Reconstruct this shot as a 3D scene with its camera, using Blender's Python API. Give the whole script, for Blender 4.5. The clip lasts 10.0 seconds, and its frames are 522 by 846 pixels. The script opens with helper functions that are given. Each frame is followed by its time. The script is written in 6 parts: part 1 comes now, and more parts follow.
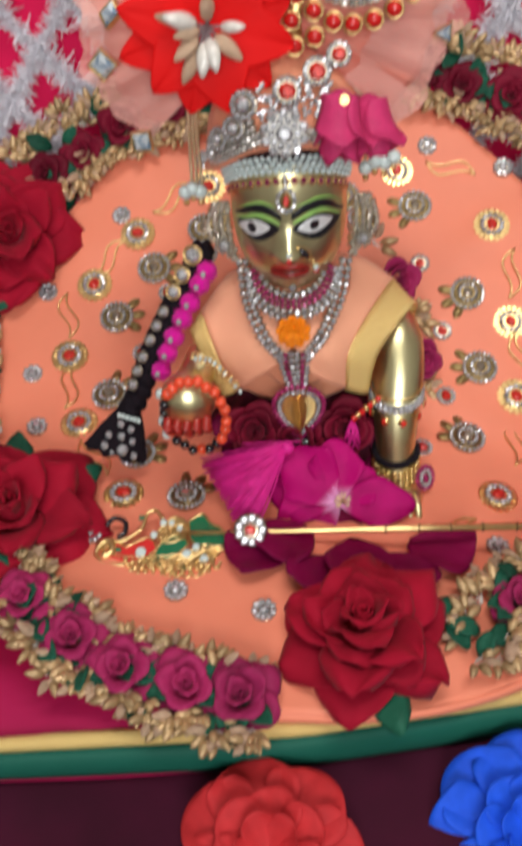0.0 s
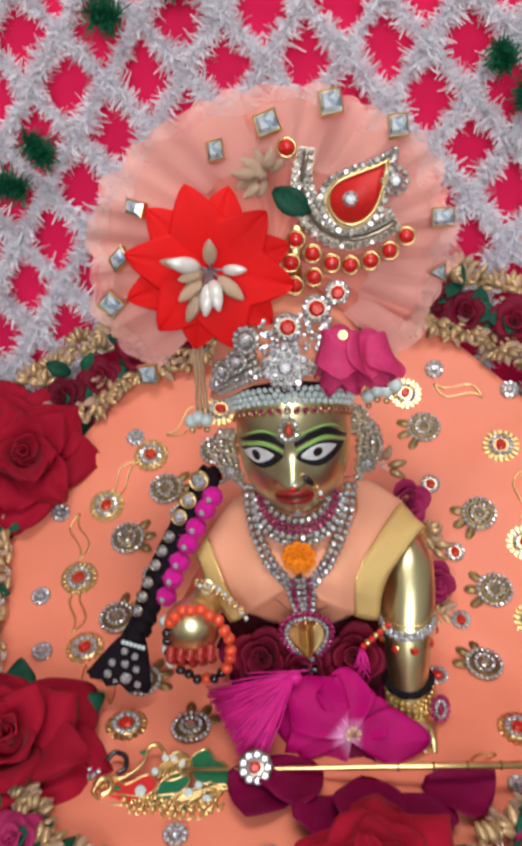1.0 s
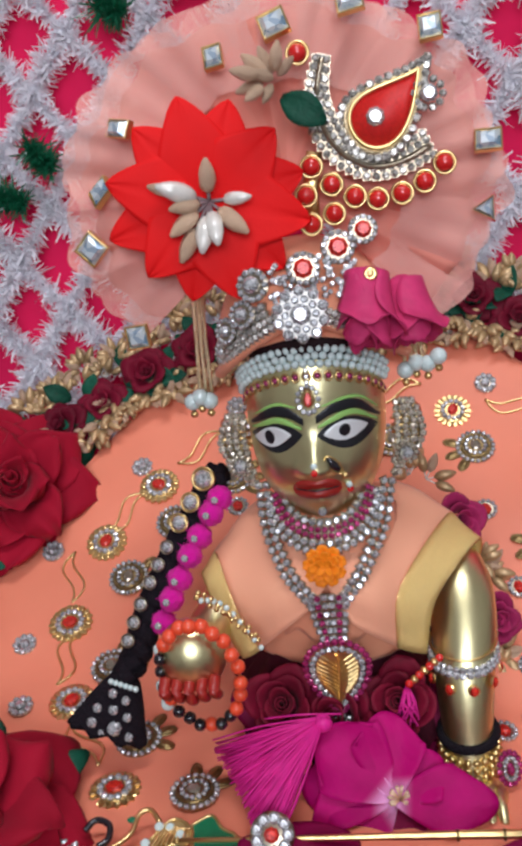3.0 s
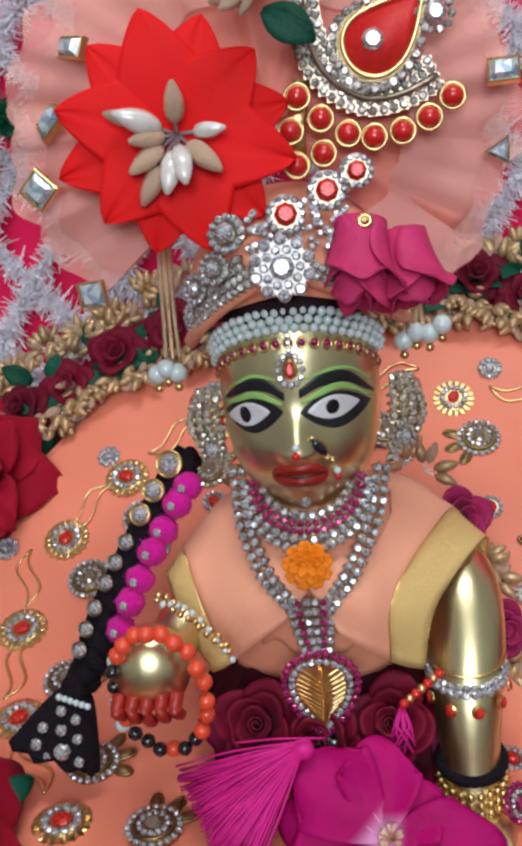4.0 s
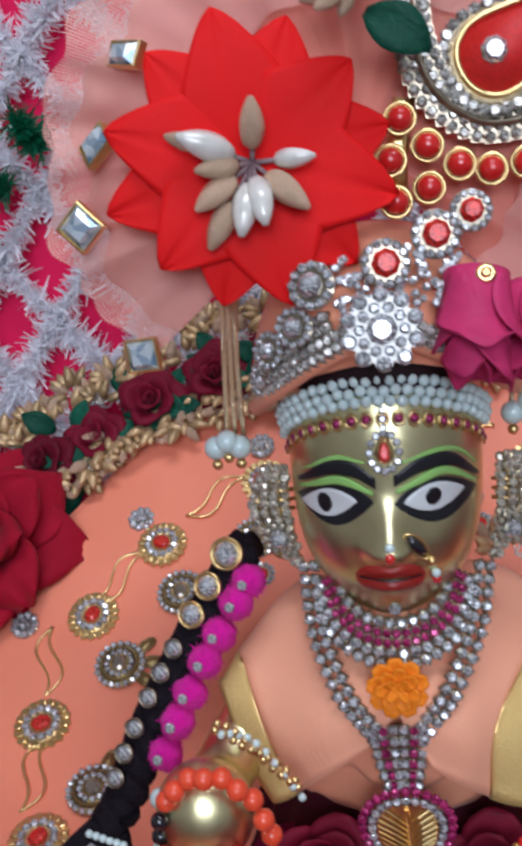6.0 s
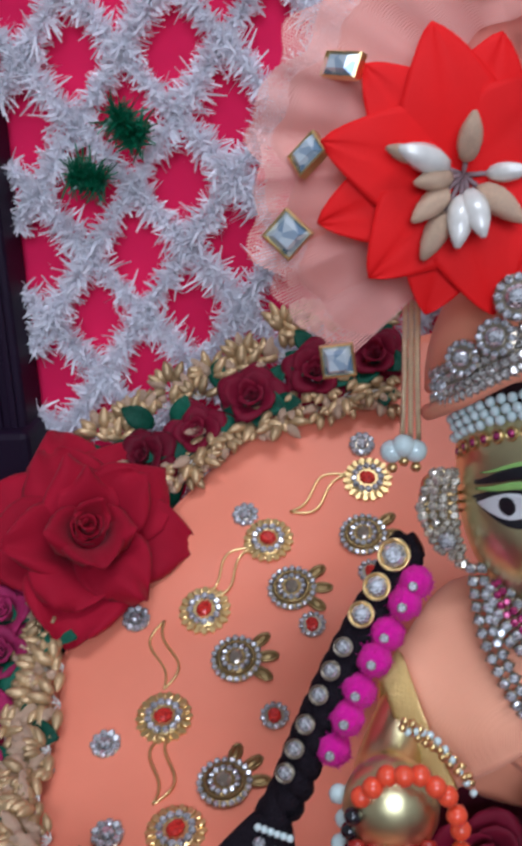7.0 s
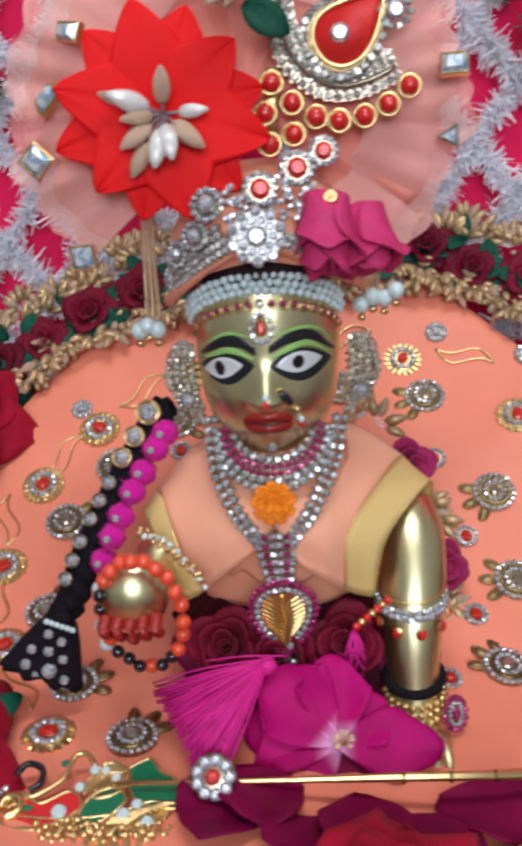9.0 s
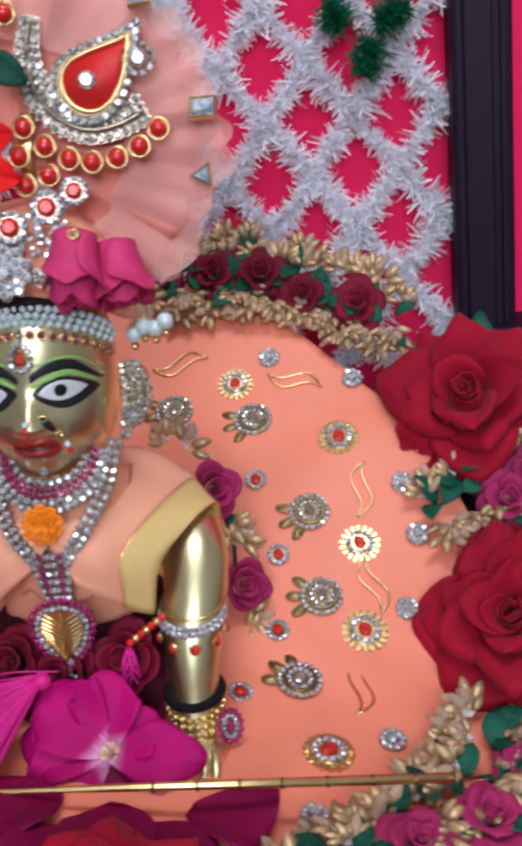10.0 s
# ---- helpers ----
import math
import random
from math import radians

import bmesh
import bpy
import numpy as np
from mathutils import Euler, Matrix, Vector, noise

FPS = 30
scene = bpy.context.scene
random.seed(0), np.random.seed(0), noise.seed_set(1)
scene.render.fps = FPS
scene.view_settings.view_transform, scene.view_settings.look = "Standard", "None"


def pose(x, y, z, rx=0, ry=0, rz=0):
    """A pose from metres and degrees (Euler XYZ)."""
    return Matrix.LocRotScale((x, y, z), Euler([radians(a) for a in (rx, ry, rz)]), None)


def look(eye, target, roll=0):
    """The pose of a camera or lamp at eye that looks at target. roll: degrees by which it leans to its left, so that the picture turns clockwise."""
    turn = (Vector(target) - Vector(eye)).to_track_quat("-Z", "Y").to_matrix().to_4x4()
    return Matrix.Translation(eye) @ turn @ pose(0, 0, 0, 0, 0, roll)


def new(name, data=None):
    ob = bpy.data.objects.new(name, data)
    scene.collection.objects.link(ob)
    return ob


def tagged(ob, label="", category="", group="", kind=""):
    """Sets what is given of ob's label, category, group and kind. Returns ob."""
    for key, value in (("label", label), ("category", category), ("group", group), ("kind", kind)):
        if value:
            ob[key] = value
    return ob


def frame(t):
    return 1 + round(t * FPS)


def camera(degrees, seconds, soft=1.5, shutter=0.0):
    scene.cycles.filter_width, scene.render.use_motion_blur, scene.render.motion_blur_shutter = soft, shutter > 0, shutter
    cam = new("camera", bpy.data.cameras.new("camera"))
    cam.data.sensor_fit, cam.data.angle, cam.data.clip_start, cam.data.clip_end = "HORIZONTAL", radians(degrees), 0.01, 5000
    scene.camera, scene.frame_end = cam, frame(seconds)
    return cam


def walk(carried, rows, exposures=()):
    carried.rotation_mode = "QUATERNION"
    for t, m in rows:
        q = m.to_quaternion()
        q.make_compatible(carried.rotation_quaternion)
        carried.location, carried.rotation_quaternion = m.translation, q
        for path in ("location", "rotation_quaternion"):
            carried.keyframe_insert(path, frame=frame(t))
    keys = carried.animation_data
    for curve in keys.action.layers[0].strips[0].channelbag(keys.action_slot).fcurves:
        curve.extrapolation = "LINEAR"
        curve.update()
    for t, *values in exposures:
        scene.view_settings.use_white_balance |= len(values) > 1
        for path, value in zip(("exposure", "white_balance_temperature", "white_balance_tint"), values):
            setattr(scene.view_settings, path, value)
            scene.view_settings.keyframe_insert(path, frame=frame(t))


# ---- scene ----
cam = camera(29.3, 10.0, soft=4.0, shutter=0.4)
PATH = [
    (0, (0.017, -0.018, 0.353), (-0.12, 1.598, -0.817), -4.9),
    (0.5, (0.032, -0.018, 0.369), (-0.127, 1.719, -0.61), -5.1),
    (1, (0.031, -0.009, 0.361), (-0.153, 1.807, -0.458), -5.5),
    (1.5, (0.031, 0.0, 0.318), (-0.146, 1.877, -0.348), -6.4),
    (2, (0.028, 0.017, 0.276), (-0.178, 1.913, -0.328), -7.3),
    (2.5, (0.032, 0.029, 0.272), (-0.198, 1.932, -0.301), -7.3),
    (2.7, (0.033, 0.034, 0.27), (-0.22, 1.937, -0.29), -7.3),
    (3.8, (0.029, 0.091, 0.237), (-0.221, 2.004, -0.29), -6.1),
    (4, (0.03, 0.098, 0.235), (-0.214, 2.012, -0.294), -6.0),
    (4.5, (0.032, 0.123, 0.228), (-0.215, 2.039, -0.291), -5.8),
    (5, (0.028, 0.142, 0.225), (-0.227, 2.058, -0.292), -5.7),
    (5.2, (0.025, 0.152, 0.225), (-0.237, 2.067, -0.288), -5.6),
    (6.3, (-0.013, 0.16, 0.251), (-0.259, 2.081, -0.249), -4.8),
    (6.5, (-0.026, 0.157, 0.255), (-0.263, 2.079, -0.246), -4.5),
    (7, (-0.059, 0.15, 0.252), (-0.254, 2.068, -0.278), -3.7),
    (7.5, (-0.07, 0.124, 0.245), (-0.246, 2.035, -0.318), -3.6),
    (8, (-0.058, 0.093, 0.239), (-0.221, 1.997, -0.352), -3.7),
    (8.5, (-0.02, 0.07, 0.239), (-0.168, 1.97, -0.369), -4.1),
    (9, (0.024, 0.057, 0.242), (-0.114, 1.958, -0.362), -4.4),
    (9.5, (0.071, 0.044, 0.244), (-0.053, 1.953, -0.34), -4.6),
    (10, (0.12, 0.044, 0.242), (-0.022, 1.957, -0.323), -5.0),
]
# the phone's own exposure and white balance drift a little on the way
DRIFT = ((0, 0.06, 7100, 13), (1, 0.08, 6850, 14), (2.5, 0.01, 6450, 15), (5, -0.09, 6350, 11), (6.5, -0.15, 5750, 13), (8, 0.04, 5850, 12), (9, 0.06, 6200, 12), (10, 0.08, 6050, 16))
walk(cam, [(t, look(eye, target, roll)) for t, eye, target, roll in PATH], exposures=DRIFT)

# ---- world and light ----
world = bpy.data.worlds.new("room_air")
scene.world = world
world.use_nodes = True
sky = world.node_tree.nodes.new("ShaderNodeTexSky")
sky.sky_type, sky.sun_disc, sky.sun_elevation, sky.sun_rotation = "NISHITA", False, radians(40), radians(180)
world.node_tree.links.new(sky.outputs[0], world.node_tree.nodes["Background"].inputs[0])
world.node_tree.nodes["Background"].inputs[1].default_value = 0.1


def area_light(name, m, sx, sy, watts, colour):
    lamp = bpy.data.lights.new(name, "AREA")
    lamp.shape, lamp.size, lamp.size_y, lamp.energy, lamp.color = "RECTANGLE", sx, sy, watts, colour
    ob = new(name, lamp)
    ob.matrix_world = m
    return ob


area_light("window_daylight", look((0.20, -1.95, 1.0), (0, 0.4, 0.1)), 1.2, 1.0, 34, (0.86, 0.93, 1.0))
area_light("ceiling_panel_light", look((0.20, -0.10, 1.6), (0.05, 0.62, 0.2)), 0.9, 0.25, 11.0, (0.94, 0.97, 1.0))


# ---- materials ----
def material(name, colour, rough=0.5, metal=0.0, vary=0.12, scale=120.0, bump=0.0, bump_scale=900.0, sheen=0.0, random_hue=0.0, alpha=1.0, transmission=0.0, coat=0.0, specular=0.5):
    m = bpy.data.materials.new(name)
    m.use_nodes = True
    nt = m.node_tree
    p = nt.nodes["Principled BSDF"]
    coords = nt.nodes.new("ShaderNodeTexCoord")
    n = nt.nodes.new("ShaderNodeTexNoise")
    n.inputs["Scale"].default_value, n.inputs["Detail"].default_value = scale, 4.0
    nt.links.new(coords.outputs["Object"], n.inputs["Vector"])
    ramp = nt.nodes.new("ShaderNodeMix")
    ramp.data_type = "RGBA"
    ramp.inputs["A"].default_value = (*[max(0.0, c * (1 - vary)) for c in colour], 1)
    ramp.inputs["B"].default_value = (*[min(1.0, c * (1 + vary)) for c in colour], 1)
    nt.links.new(n.outputs["Fac"], ramp.inputs["Factor"])
    out = ramp.outputs["Result"]
    if random_hue:
        info = nt.nodes.new("ShaderNodeObjectInfo")
        rng = nt.nodes.new("ShaderNodeMapRange")
        rng.inputs["To Min"].default_value, rng.inputs["To Max"].default_value = 1 - random_hue, 1 + random_hue
        nt.links.new(info.outputs["Random"], rng.inputs["Value"])
        hsv = nt.nodes.new("ShaderNodeHueSaturation")
        nt.links.new(rng.outputs["Result"], hsv.inputs["Value"])
        nt.links.new(out, hsv.inputs["Color"])
        out = hsv.outputs["Color"]
    nt.links.new(out, p.inputs["Base Color"])
    p.inputs["Roughness"].default_value, p.inputs["Metallic"].default_value = rough, metal
    p.inputs["Sheen Weight"].default_value, p.inputs["Alpha"].default_value = sheen, alpha
    p.inputs["Transmission Weight"].default_value, p.inputs["Coat Weight"].default_value = transmission, coat
    p.inputs["Specular IOR Level"].default_value = specular
    if bump:
        b = nt.nodes.new("ShaderNodeTexNoise")
        b.inputs["Scale"].default_value, b.inputs["Detail"].default_value = bump_scale, 3.0
        nt.links.new(coords.outputs["Object"], b.inputs["Vector"])
        bn = nt.nodes.new("ShaderNodeBump")
        bn.inputs["Strength"].default_value, bn.inputs["Distance"].default_value = bump, 0.002
        nt.links.new(b.outputs["Fac"], bn.inputs["Height"])
        nt.links.new(bn.outputs["Normal"], p.inputs["Normal"])
    return m


def woven(name, colour, rough, pitch, strength, sheen=0.0, vary=0.1, metal=0.0):
    """Cloth with a fine crossed thread relief, pitch in threads a metre."""
    m = material(name, colour, rough, metal, vary, 25.0, 0, 0, sheen, specular=0.25)
    nt = m.node_tree
    coords = nt.nodes.new("ShaderNodeTexCoord")
    waves = []
    for axis in ("X", "Y"):
        w = nt.nodes.new("ShaderNodeTexWave")
        w.bands_direction = axis
        w.inputs["Scale"].default_value, w.inputs["Distortion"].default_value, w.inputs["Detail"].default_value = pitch, 1.5, 2.0
        nt.links.new(coords.outputs["Object"], w.inputs["Vector"])
        waves.append(w)
    add = nt.nodes.new("ShaderNodeMath")
    nt.links.new(waves[0].outputs["Fac"], add.inputs[0])
    nt.links.new(waves[1].outputs["Fac"], add.inputs[1])
    bn = nt.nodes.new("ShaderNodeBump")
    bn.inputs["Strength"].default_value, bn.inputs["Distance"].default_value = strength, 0.001
    nt.links.new(add.outputs[0], bn.inputs["Height"])
    nt.links.new(bn.outputs["Normal"], nt.nodes["Principled BSDF"].inputs["Normal"])
    return m


def net(name, colour, pitch, cover):
    """Open tulle: crossed threads over the sheet's own UV, the gaps clear."""
    m = material(name, colour, 0.6, vary=0.15, scale=60, specular=0.1)
    nt = m.node_tree
    uv = nt.nodes.new("ShaderNodeUVMap")
    sep = nt.nodes.new("ShaderNodeSeparateXYZ")
    nt.links.new(uv.outputs[0], sep.inputs[0])
    outs = []
    for i, k in ((0, pitch[0]), (1, pitch[1])):
        mul = nt.nodes.new("ShaderNodeMath")
        mul.operation = "MULTIPLY"
        mul.inputs[1].default_value = k
        fr = nt.nodes.new("ShaderNodeMath")
        fr.operation = "FRACT"
        less = nt.nodes.new("ShaderNodeMath")
        less.operation = "LESS_THAN"
        less.inputs[1].default_value = cover[i]
        nt.links.new(sep.outputs[i], mul.inputs[0])
        nt.links.new(mul.outputs[0], fr.inputs[0])
        nt.links.new(fr.outputs[0], less.inputs[0])
        outs.append(less)
    mx = nt.nodes.new("ShaderNodeMath")
    mx.operation = "MAXIMUM"
    nt.links.new(outs[0].outputs[0], mx.inputs[0])
    nt.links.new(outs[1].outputs[0], mx.inputs[1])
    nt.links.new(mx.outputs[0], nt.nodes["Principled BSDF"].inputs["Alpha"])
    return m


def painted_sparkle(name, dark, light, metal=0.85, coat=0.3, cut=1500.0):
    """Cut glass on foil: glinting and shaded facets painted into the colour, cell by cell."""
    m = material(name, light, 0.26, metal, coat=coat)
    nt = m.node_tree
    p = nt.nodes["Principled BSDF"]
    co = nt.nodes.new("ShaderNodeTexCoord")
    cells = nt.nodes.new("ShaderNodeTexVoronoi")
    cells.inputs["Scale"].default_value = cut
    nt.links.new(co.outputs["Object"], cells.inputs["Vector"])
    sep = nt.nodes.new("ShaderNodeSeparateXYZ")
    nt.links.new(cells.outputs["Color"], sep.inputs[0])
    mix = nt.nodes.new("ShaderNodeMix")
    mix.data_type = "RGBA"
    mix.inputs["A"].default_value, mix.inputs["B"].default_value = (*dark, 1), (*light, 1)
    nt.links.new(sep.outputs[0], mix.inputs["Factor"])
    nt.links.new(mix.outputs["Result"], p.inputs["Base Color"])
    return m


def tinsel_film(name, colour, through_, clear):
    """Thin plastic film: part of the light passes, part of it clear."""
    m = material(name, colour, 0.3, 0.0, 0.05, 300, specular=0.7)
    nt = m.node_tree
    p = nt.nodes["Principled BSDF"]
    out = nt.nodes["Material Output"]
    tl = nt.nodes.new("ShaderNodeBsdfTranslucent")
    tl.inputs["Color"].default_value = (*colour, 1)
    mix = nt.nodes.new("ShaderNodeMixShader")
    mix.inputs[0].default_value = through_
    nt.links.new(p.outputs[0], mix.inputs[1])
    nt.links.new(tl.outputs[0], mix.inputs[2])
    tr = nt.nodes.new("ShaderNodeBsdfTransparent")
    mix2 = nt.nodes.new("ShaderNodeMixShader")
    mix2.inputs[0].default_value = clear
    nt.links.new(mix.outputs[0], mix2.inputs[1])
    nt.links.new(tr.outputs[0], mix2.inputs[2])
    nt.links.new(mix2.outputs[0], out.inputs["Surface"])
    return m


PEACH = woven("peach_satin", (0.95, 0.275, 0.165), 0.43, 900, 0.05, 0.05, 0.11)
PEACH_CLOTH = woven("peach_cotton", (0.90, 0.36, 0.21), 0.7, 1100, 0.12, 0.1, 0.06)
PEACH_TULLE = material("peach_pleats", (1.0, 0.40, 0.31), 0.65, vary=0.08, scale=60, sheen=0.1, specular=0.15)
TULLE_NODES = PEACH_TULLE.node_tree
tulle_light = TULLE_NODES.nodes.new("ShaderNodeBsdfTranslucent")
tulle_light.inputs["Color"].default_value = (1.0, 0.48, 0.39, 1)
tulle_mix = TULLE_NODES.nodes.new("ShaderNodeMixShader")
tulle_mix.inputs[0].default_value = 0.35
TULLE_NODES.links.new(TULLE_NODES.nodes["Principled BSDF"].outputs[0], tulle_mix.inputs[1])
TULLE_NODES.links.new(tulle_light.outputs[0], tulle_mix.inputs[2])
TULLE_NODES.links.new(tulle_mix.outputs[0], TULLE_NODES.nodes["Material Output"].inputs["Surface"])
PEACH_NET = net("peach_net", (1.0, 0.47, 0.40), (560, 95), (0.36, 0.34))
BRASS = material("polished_brass", (0.76, 0.68, 0.38), 0.34, 1.0, 0.10, 60, 0.04, 300)
GOLD = material("gold_plate", (0.84, 0.60, 0.27), 0.28, 1.0, 0.12, 300)
ANTIQUE = material("antique_gold", (0.30, 0.21, 0.09), 0.35, 1.0, 0.3, 400, 0.2, 1200)
SILVER = material("silver_setting", (0.36, 0.30, 0.22), 0.3, 1.0, 0.3, 300)
CHAIN_GOLD = material("pale_gilt_chain", (0.86, 0.70, 0.44), 0.32, 1.0, 0.15, 900, 0.5, 1800)
GOLD_TRIM = material("gold_sequin_ribbon", (0.90, 0.63, 0.23), 0.30, 0.12, 0.10, 1700, 0.6, 1900)
PEARL = material("pearl", (0.62, 0.74, 0.72), 0.2, vary=0.08, coat=0.6)
# each stone's dark and light tones stand in for shaded and glinting facets
CRYSTAL = painted_sparkle("rhinestone", (0.18, 0.17, 0.17), (0.90, 0.92, 0.95), 0.55, 0.1)
CHAMPAGNE = painted_sparkle("champagne_rhinestone", (0.20, 0.15, 0.09), (1.0, 0.93, 0.80), 0.6)
GLASS_GEM = painted_sparkle("foil_backed_glass", (0.16, 0.27, 0.40), (0.95, 1.0, 1.0), 0.35, 0.8, 330.0)
PLUME_STONE = painted_sparkle("grey_rhinestone", (0.13, 0.11, 0.09), (0.80, 0.77, 0.72), 0.5, 0.1)
RED_STONE = painted_sparkle("red_stone", (0.30, 0.004, 0.004), (0.90, 0.05, 0.03), 0.1, 0.05)
RUBY = painted_sparkle("pink_ruby_stone", (0.16, 0.004, 0.05), (0.62, 0.05, 0.22), 0.35)
RED_BEAD = material("red_bead", (0.66, 0.014, 0.012), 0.22, vary=0.1, coat=0.5)
ORANGE_BEAD = material("coral_bead", (0.86, 0.085, 0.03), 0.3, vary=0.1, coat=0.4)
BLACK_BEAD = material("black_bead", (0.012, 0.01, 0.014), 0.15, vary=0.1, coat=0.6)
BLACK_YARN = material("black_yarn", (0.012, 0.008, 0.012), 0.85, vary=0.4, scale=600, bump=0.8, bump_scale=900, specular=0.15)
MAGENTA_POM = material("magenta_pompom", (0.80, 0.010, 0.36), 0.9, vary=0.2, scale=700, bump=0.7, bump_scale=1500, sheen=0.1, specular=0.15)
MAGENTA_SILK = material("magenta_silk", (0.72, 0.025, 0.27), 0.4, vary=0.2, scale=200, specular=0.15)
RED_FELT = material("red_foam_petal", (0.82, 0.010, 0.010), 0.6, vary=0.10, scale=80, bump=0.08, bump_scale=900, specular=0.15)
ROSE_RED = material("crimson_velvet_petal", (0.34, 0.004, 0.022), 0.75, vary=0.25, scale=3, bump=0.2, bump_scale=60, sheen=0.04, random_hue=0.12, specular=0.15)
ROSE_DARK = material("maroon_paper_petal", (0.16, 0.004, 0.020), 0.6, vary=0.35, scale=4, sheen=0.03, random_hue=0.25, specular=0.15)
ROSE_PINK = material("rose_pink_paper_petal", (0.33, 0.018, 0.09), 0.6, vary=0.35, scale=4, sheen=0.05, random_hue=0.2, specular=0.15)
ROSE_MAGENTA = material("magenta_satin_petal", (0.58, 0.040, 0.145), 0.5, vary=0.3, scale=3, bump=0.1, bump_scale=12, specular=0.15)
LEAF = material("green_cloth_leaf", (0.010, 0.085, 0.050), 0.5, vary=0.4, scale=5, bump=0.3, bump_scale=14, random_hue=0.3, specular=0.15)
POD = material("gold_seed_pod", (0.52, 0.35, 0.18), 0.32, 0.4, 0.3, 6, 0.15, 20, random_hue=0.25)
POD_PALE = material("glitter_pod", (0.82, 0.56, 0.38), 0.38, 0.12, 0.22, 30, 0.8, 40, random_hue=0.15)
POD_PEARL = material("pearly_pod", (0.74, 0.70, 0.64), 0.25, 0.05, 0.3, 4, coat=0.5)
STALK = material("purple_grey_stalk", (0.28, 0.18, 0.19), 0.6, vary=0.2)
MAROON = material("maroon_velvet", (0.055, 0.003, 0.012), 0.8, vary=0.4, scale=90, bump=0.4, bump_scale=300, specular=0.2)
HAIR = material("black_cap", (0.02, 0.008, 0.01), 0.6, vary=0.3, specular=0.15)
WHITE_PAINT = material("white_enamel_paint", (0.78, 0.80, 0.80), 0.3, vary=0.03, coat=0.3)
BLACK_PAINT = material("black_enamel_paint", (0.012, 0.012, 0.016), 0.35, vary=0.2)
GREEN_PAINT = material("lime_enamel_paint", (0.32, 0.60, 0.16), 0.4, vary=0.15)
LIP_PAINT = material("red_enamel_paint", (0.36, 0.020, 0.014), 0.35, vary=0.15, scale=200)
ENAMEL_RED = material("red_enamel", (0.66, 0.012, 0.010), 0.55, vary=0.3, scale=900)
ENAMEL_GREEN = material("green_enamel", (0.008, 0.16, 0.07), 0.2, vary=0.2, coat=0.6)
ORANGE = material("orange_resin_petal", (0.90, 0.24, 0.012), 0.5, vary=0.15, scale=200, specular=0.15)
TINSEL = tinsel_film("white_tinsel", (0.95, 0.94, 1.0), 0.22, 0.10)
TINSEL_GREEN = tinsel_film("green_tinsel", (0.01, 0.17, 0.08), 0.3, 0.1)
BACK_RED = woven("crimson_backdrop_cloth", (0.90, 0.012, 0.105), 0.75, 900, 0.1, 0.0, 0.12)
FRAME_WOOD = material("dark_purple_lacquer", (0.012, 0.004, 0.016), 0.55, vary=0.3, scale=30, bump=0.05, bump_scale=200, specular=0.18)
SEAT_MAGENTA = woven("magenta_seat_cloth", (0.45, 0.008, 0.08), 0.6, 900, 0.15, 0.0)
SEAT_GREEN = woven("green_piping_cloth", (0.005, 0.11, 0.075), 0.6, 900, 0.15, 0.0)
TABLE_CLOTH = woven("dark_maroon_tablecloth", (0.055, 0.003, 0.018), 0.8, 900, 0.15, 0.0, 0.6)
SALMON = material("salmon_cloth_petal", (0.55, 0.030, 0.035), 0.6, vary=0.3, scale=120, specular=0.15)
BLUE = material("blue_cloth_petal", (0.010, 0.10, 0.85), 0.55, vary=0.4, scale=120, specular=0.15)
WALL = material("room_wall_paint", (0.43, 0.42, 0.40), 0.8, vary=0.05, scale=3)
FLOOR = material("room_floor_tile", (0.30, 0.28, 0.26), 0.4, vary=0.15, scale=4)


# ---- mesh tools ----
class Shape:
    """Vertices, faces and material slots of one mesh in the making."""

    def __init__(self):
        self.v, self.f, self.m, self.uv, self.n = [], [], [], {}, 0

    def add(self, vf, m=None, slot=0):
        v, f = np.asarray(vf[0], float), vf[1]
        if vf is STONE or vf is STONE6:
            m = (m if m is not None else Matrix()) @ pose(0, 0, 0, random.uniform(-15, 15), random.uniform(-15, 15), random.uniform(0, 60))
        if m is not None:
            a = np.array(m)
            v = v @ a[:3, :3].T + a[:3, 3]
        self.v.append(v)
        self.f += [tuple(i + self.n for i in q) for q in f]
        self.m += [slot] * len(f)
        self.n += len(v)
        return self


def part(name, shape, mats, parent=None, label="", smooth=True):
    """One mesh object, under a thing or a part, or a thing by itself."""
    mesh = bpy.data.meshes.new(name)
    if isinstance(shape, Shape):
        mesh.from_pydata(np.concatenate(shape.v).tolist(), [], shape.f)
        slots = shape.m
    else:
        mesh.from_pydata(np.asarray(shape[0]).tolist(), [], shape[1])
        slots = [0] * len(shape[1])
    for m in mats if isinstance(mats, (list, tuple)) else [mats]:
        mesh.materials.append(m)
    mesh.polygons.foreach_set("material_index", slots)
    if smooth:
        mesh.polygons.foreach_set("use_smooth", [True] * len(mesh.polygons))
    mesh.update()
    ob = new(name, mesh)
    if parent:
        ob.parent = parent
    if label:
        tagged(ob, label)
    return ob


def shared(name, ob_or_mesh, parent, m, label=""):
    ob = new(name, ob_or_mesh)
    ob.parent = parent
    ob.matrix_basis = m
    if label:
        tagged(ob, label)
    return ob


def thing(name, label, category, group="", kind="", at=None):
    ob = new(name)
    ob.empty_display_size = 0.01
    if at is not None:
        ob.matrix_basis = at
    return tagged(ob, label, category, group, kind)


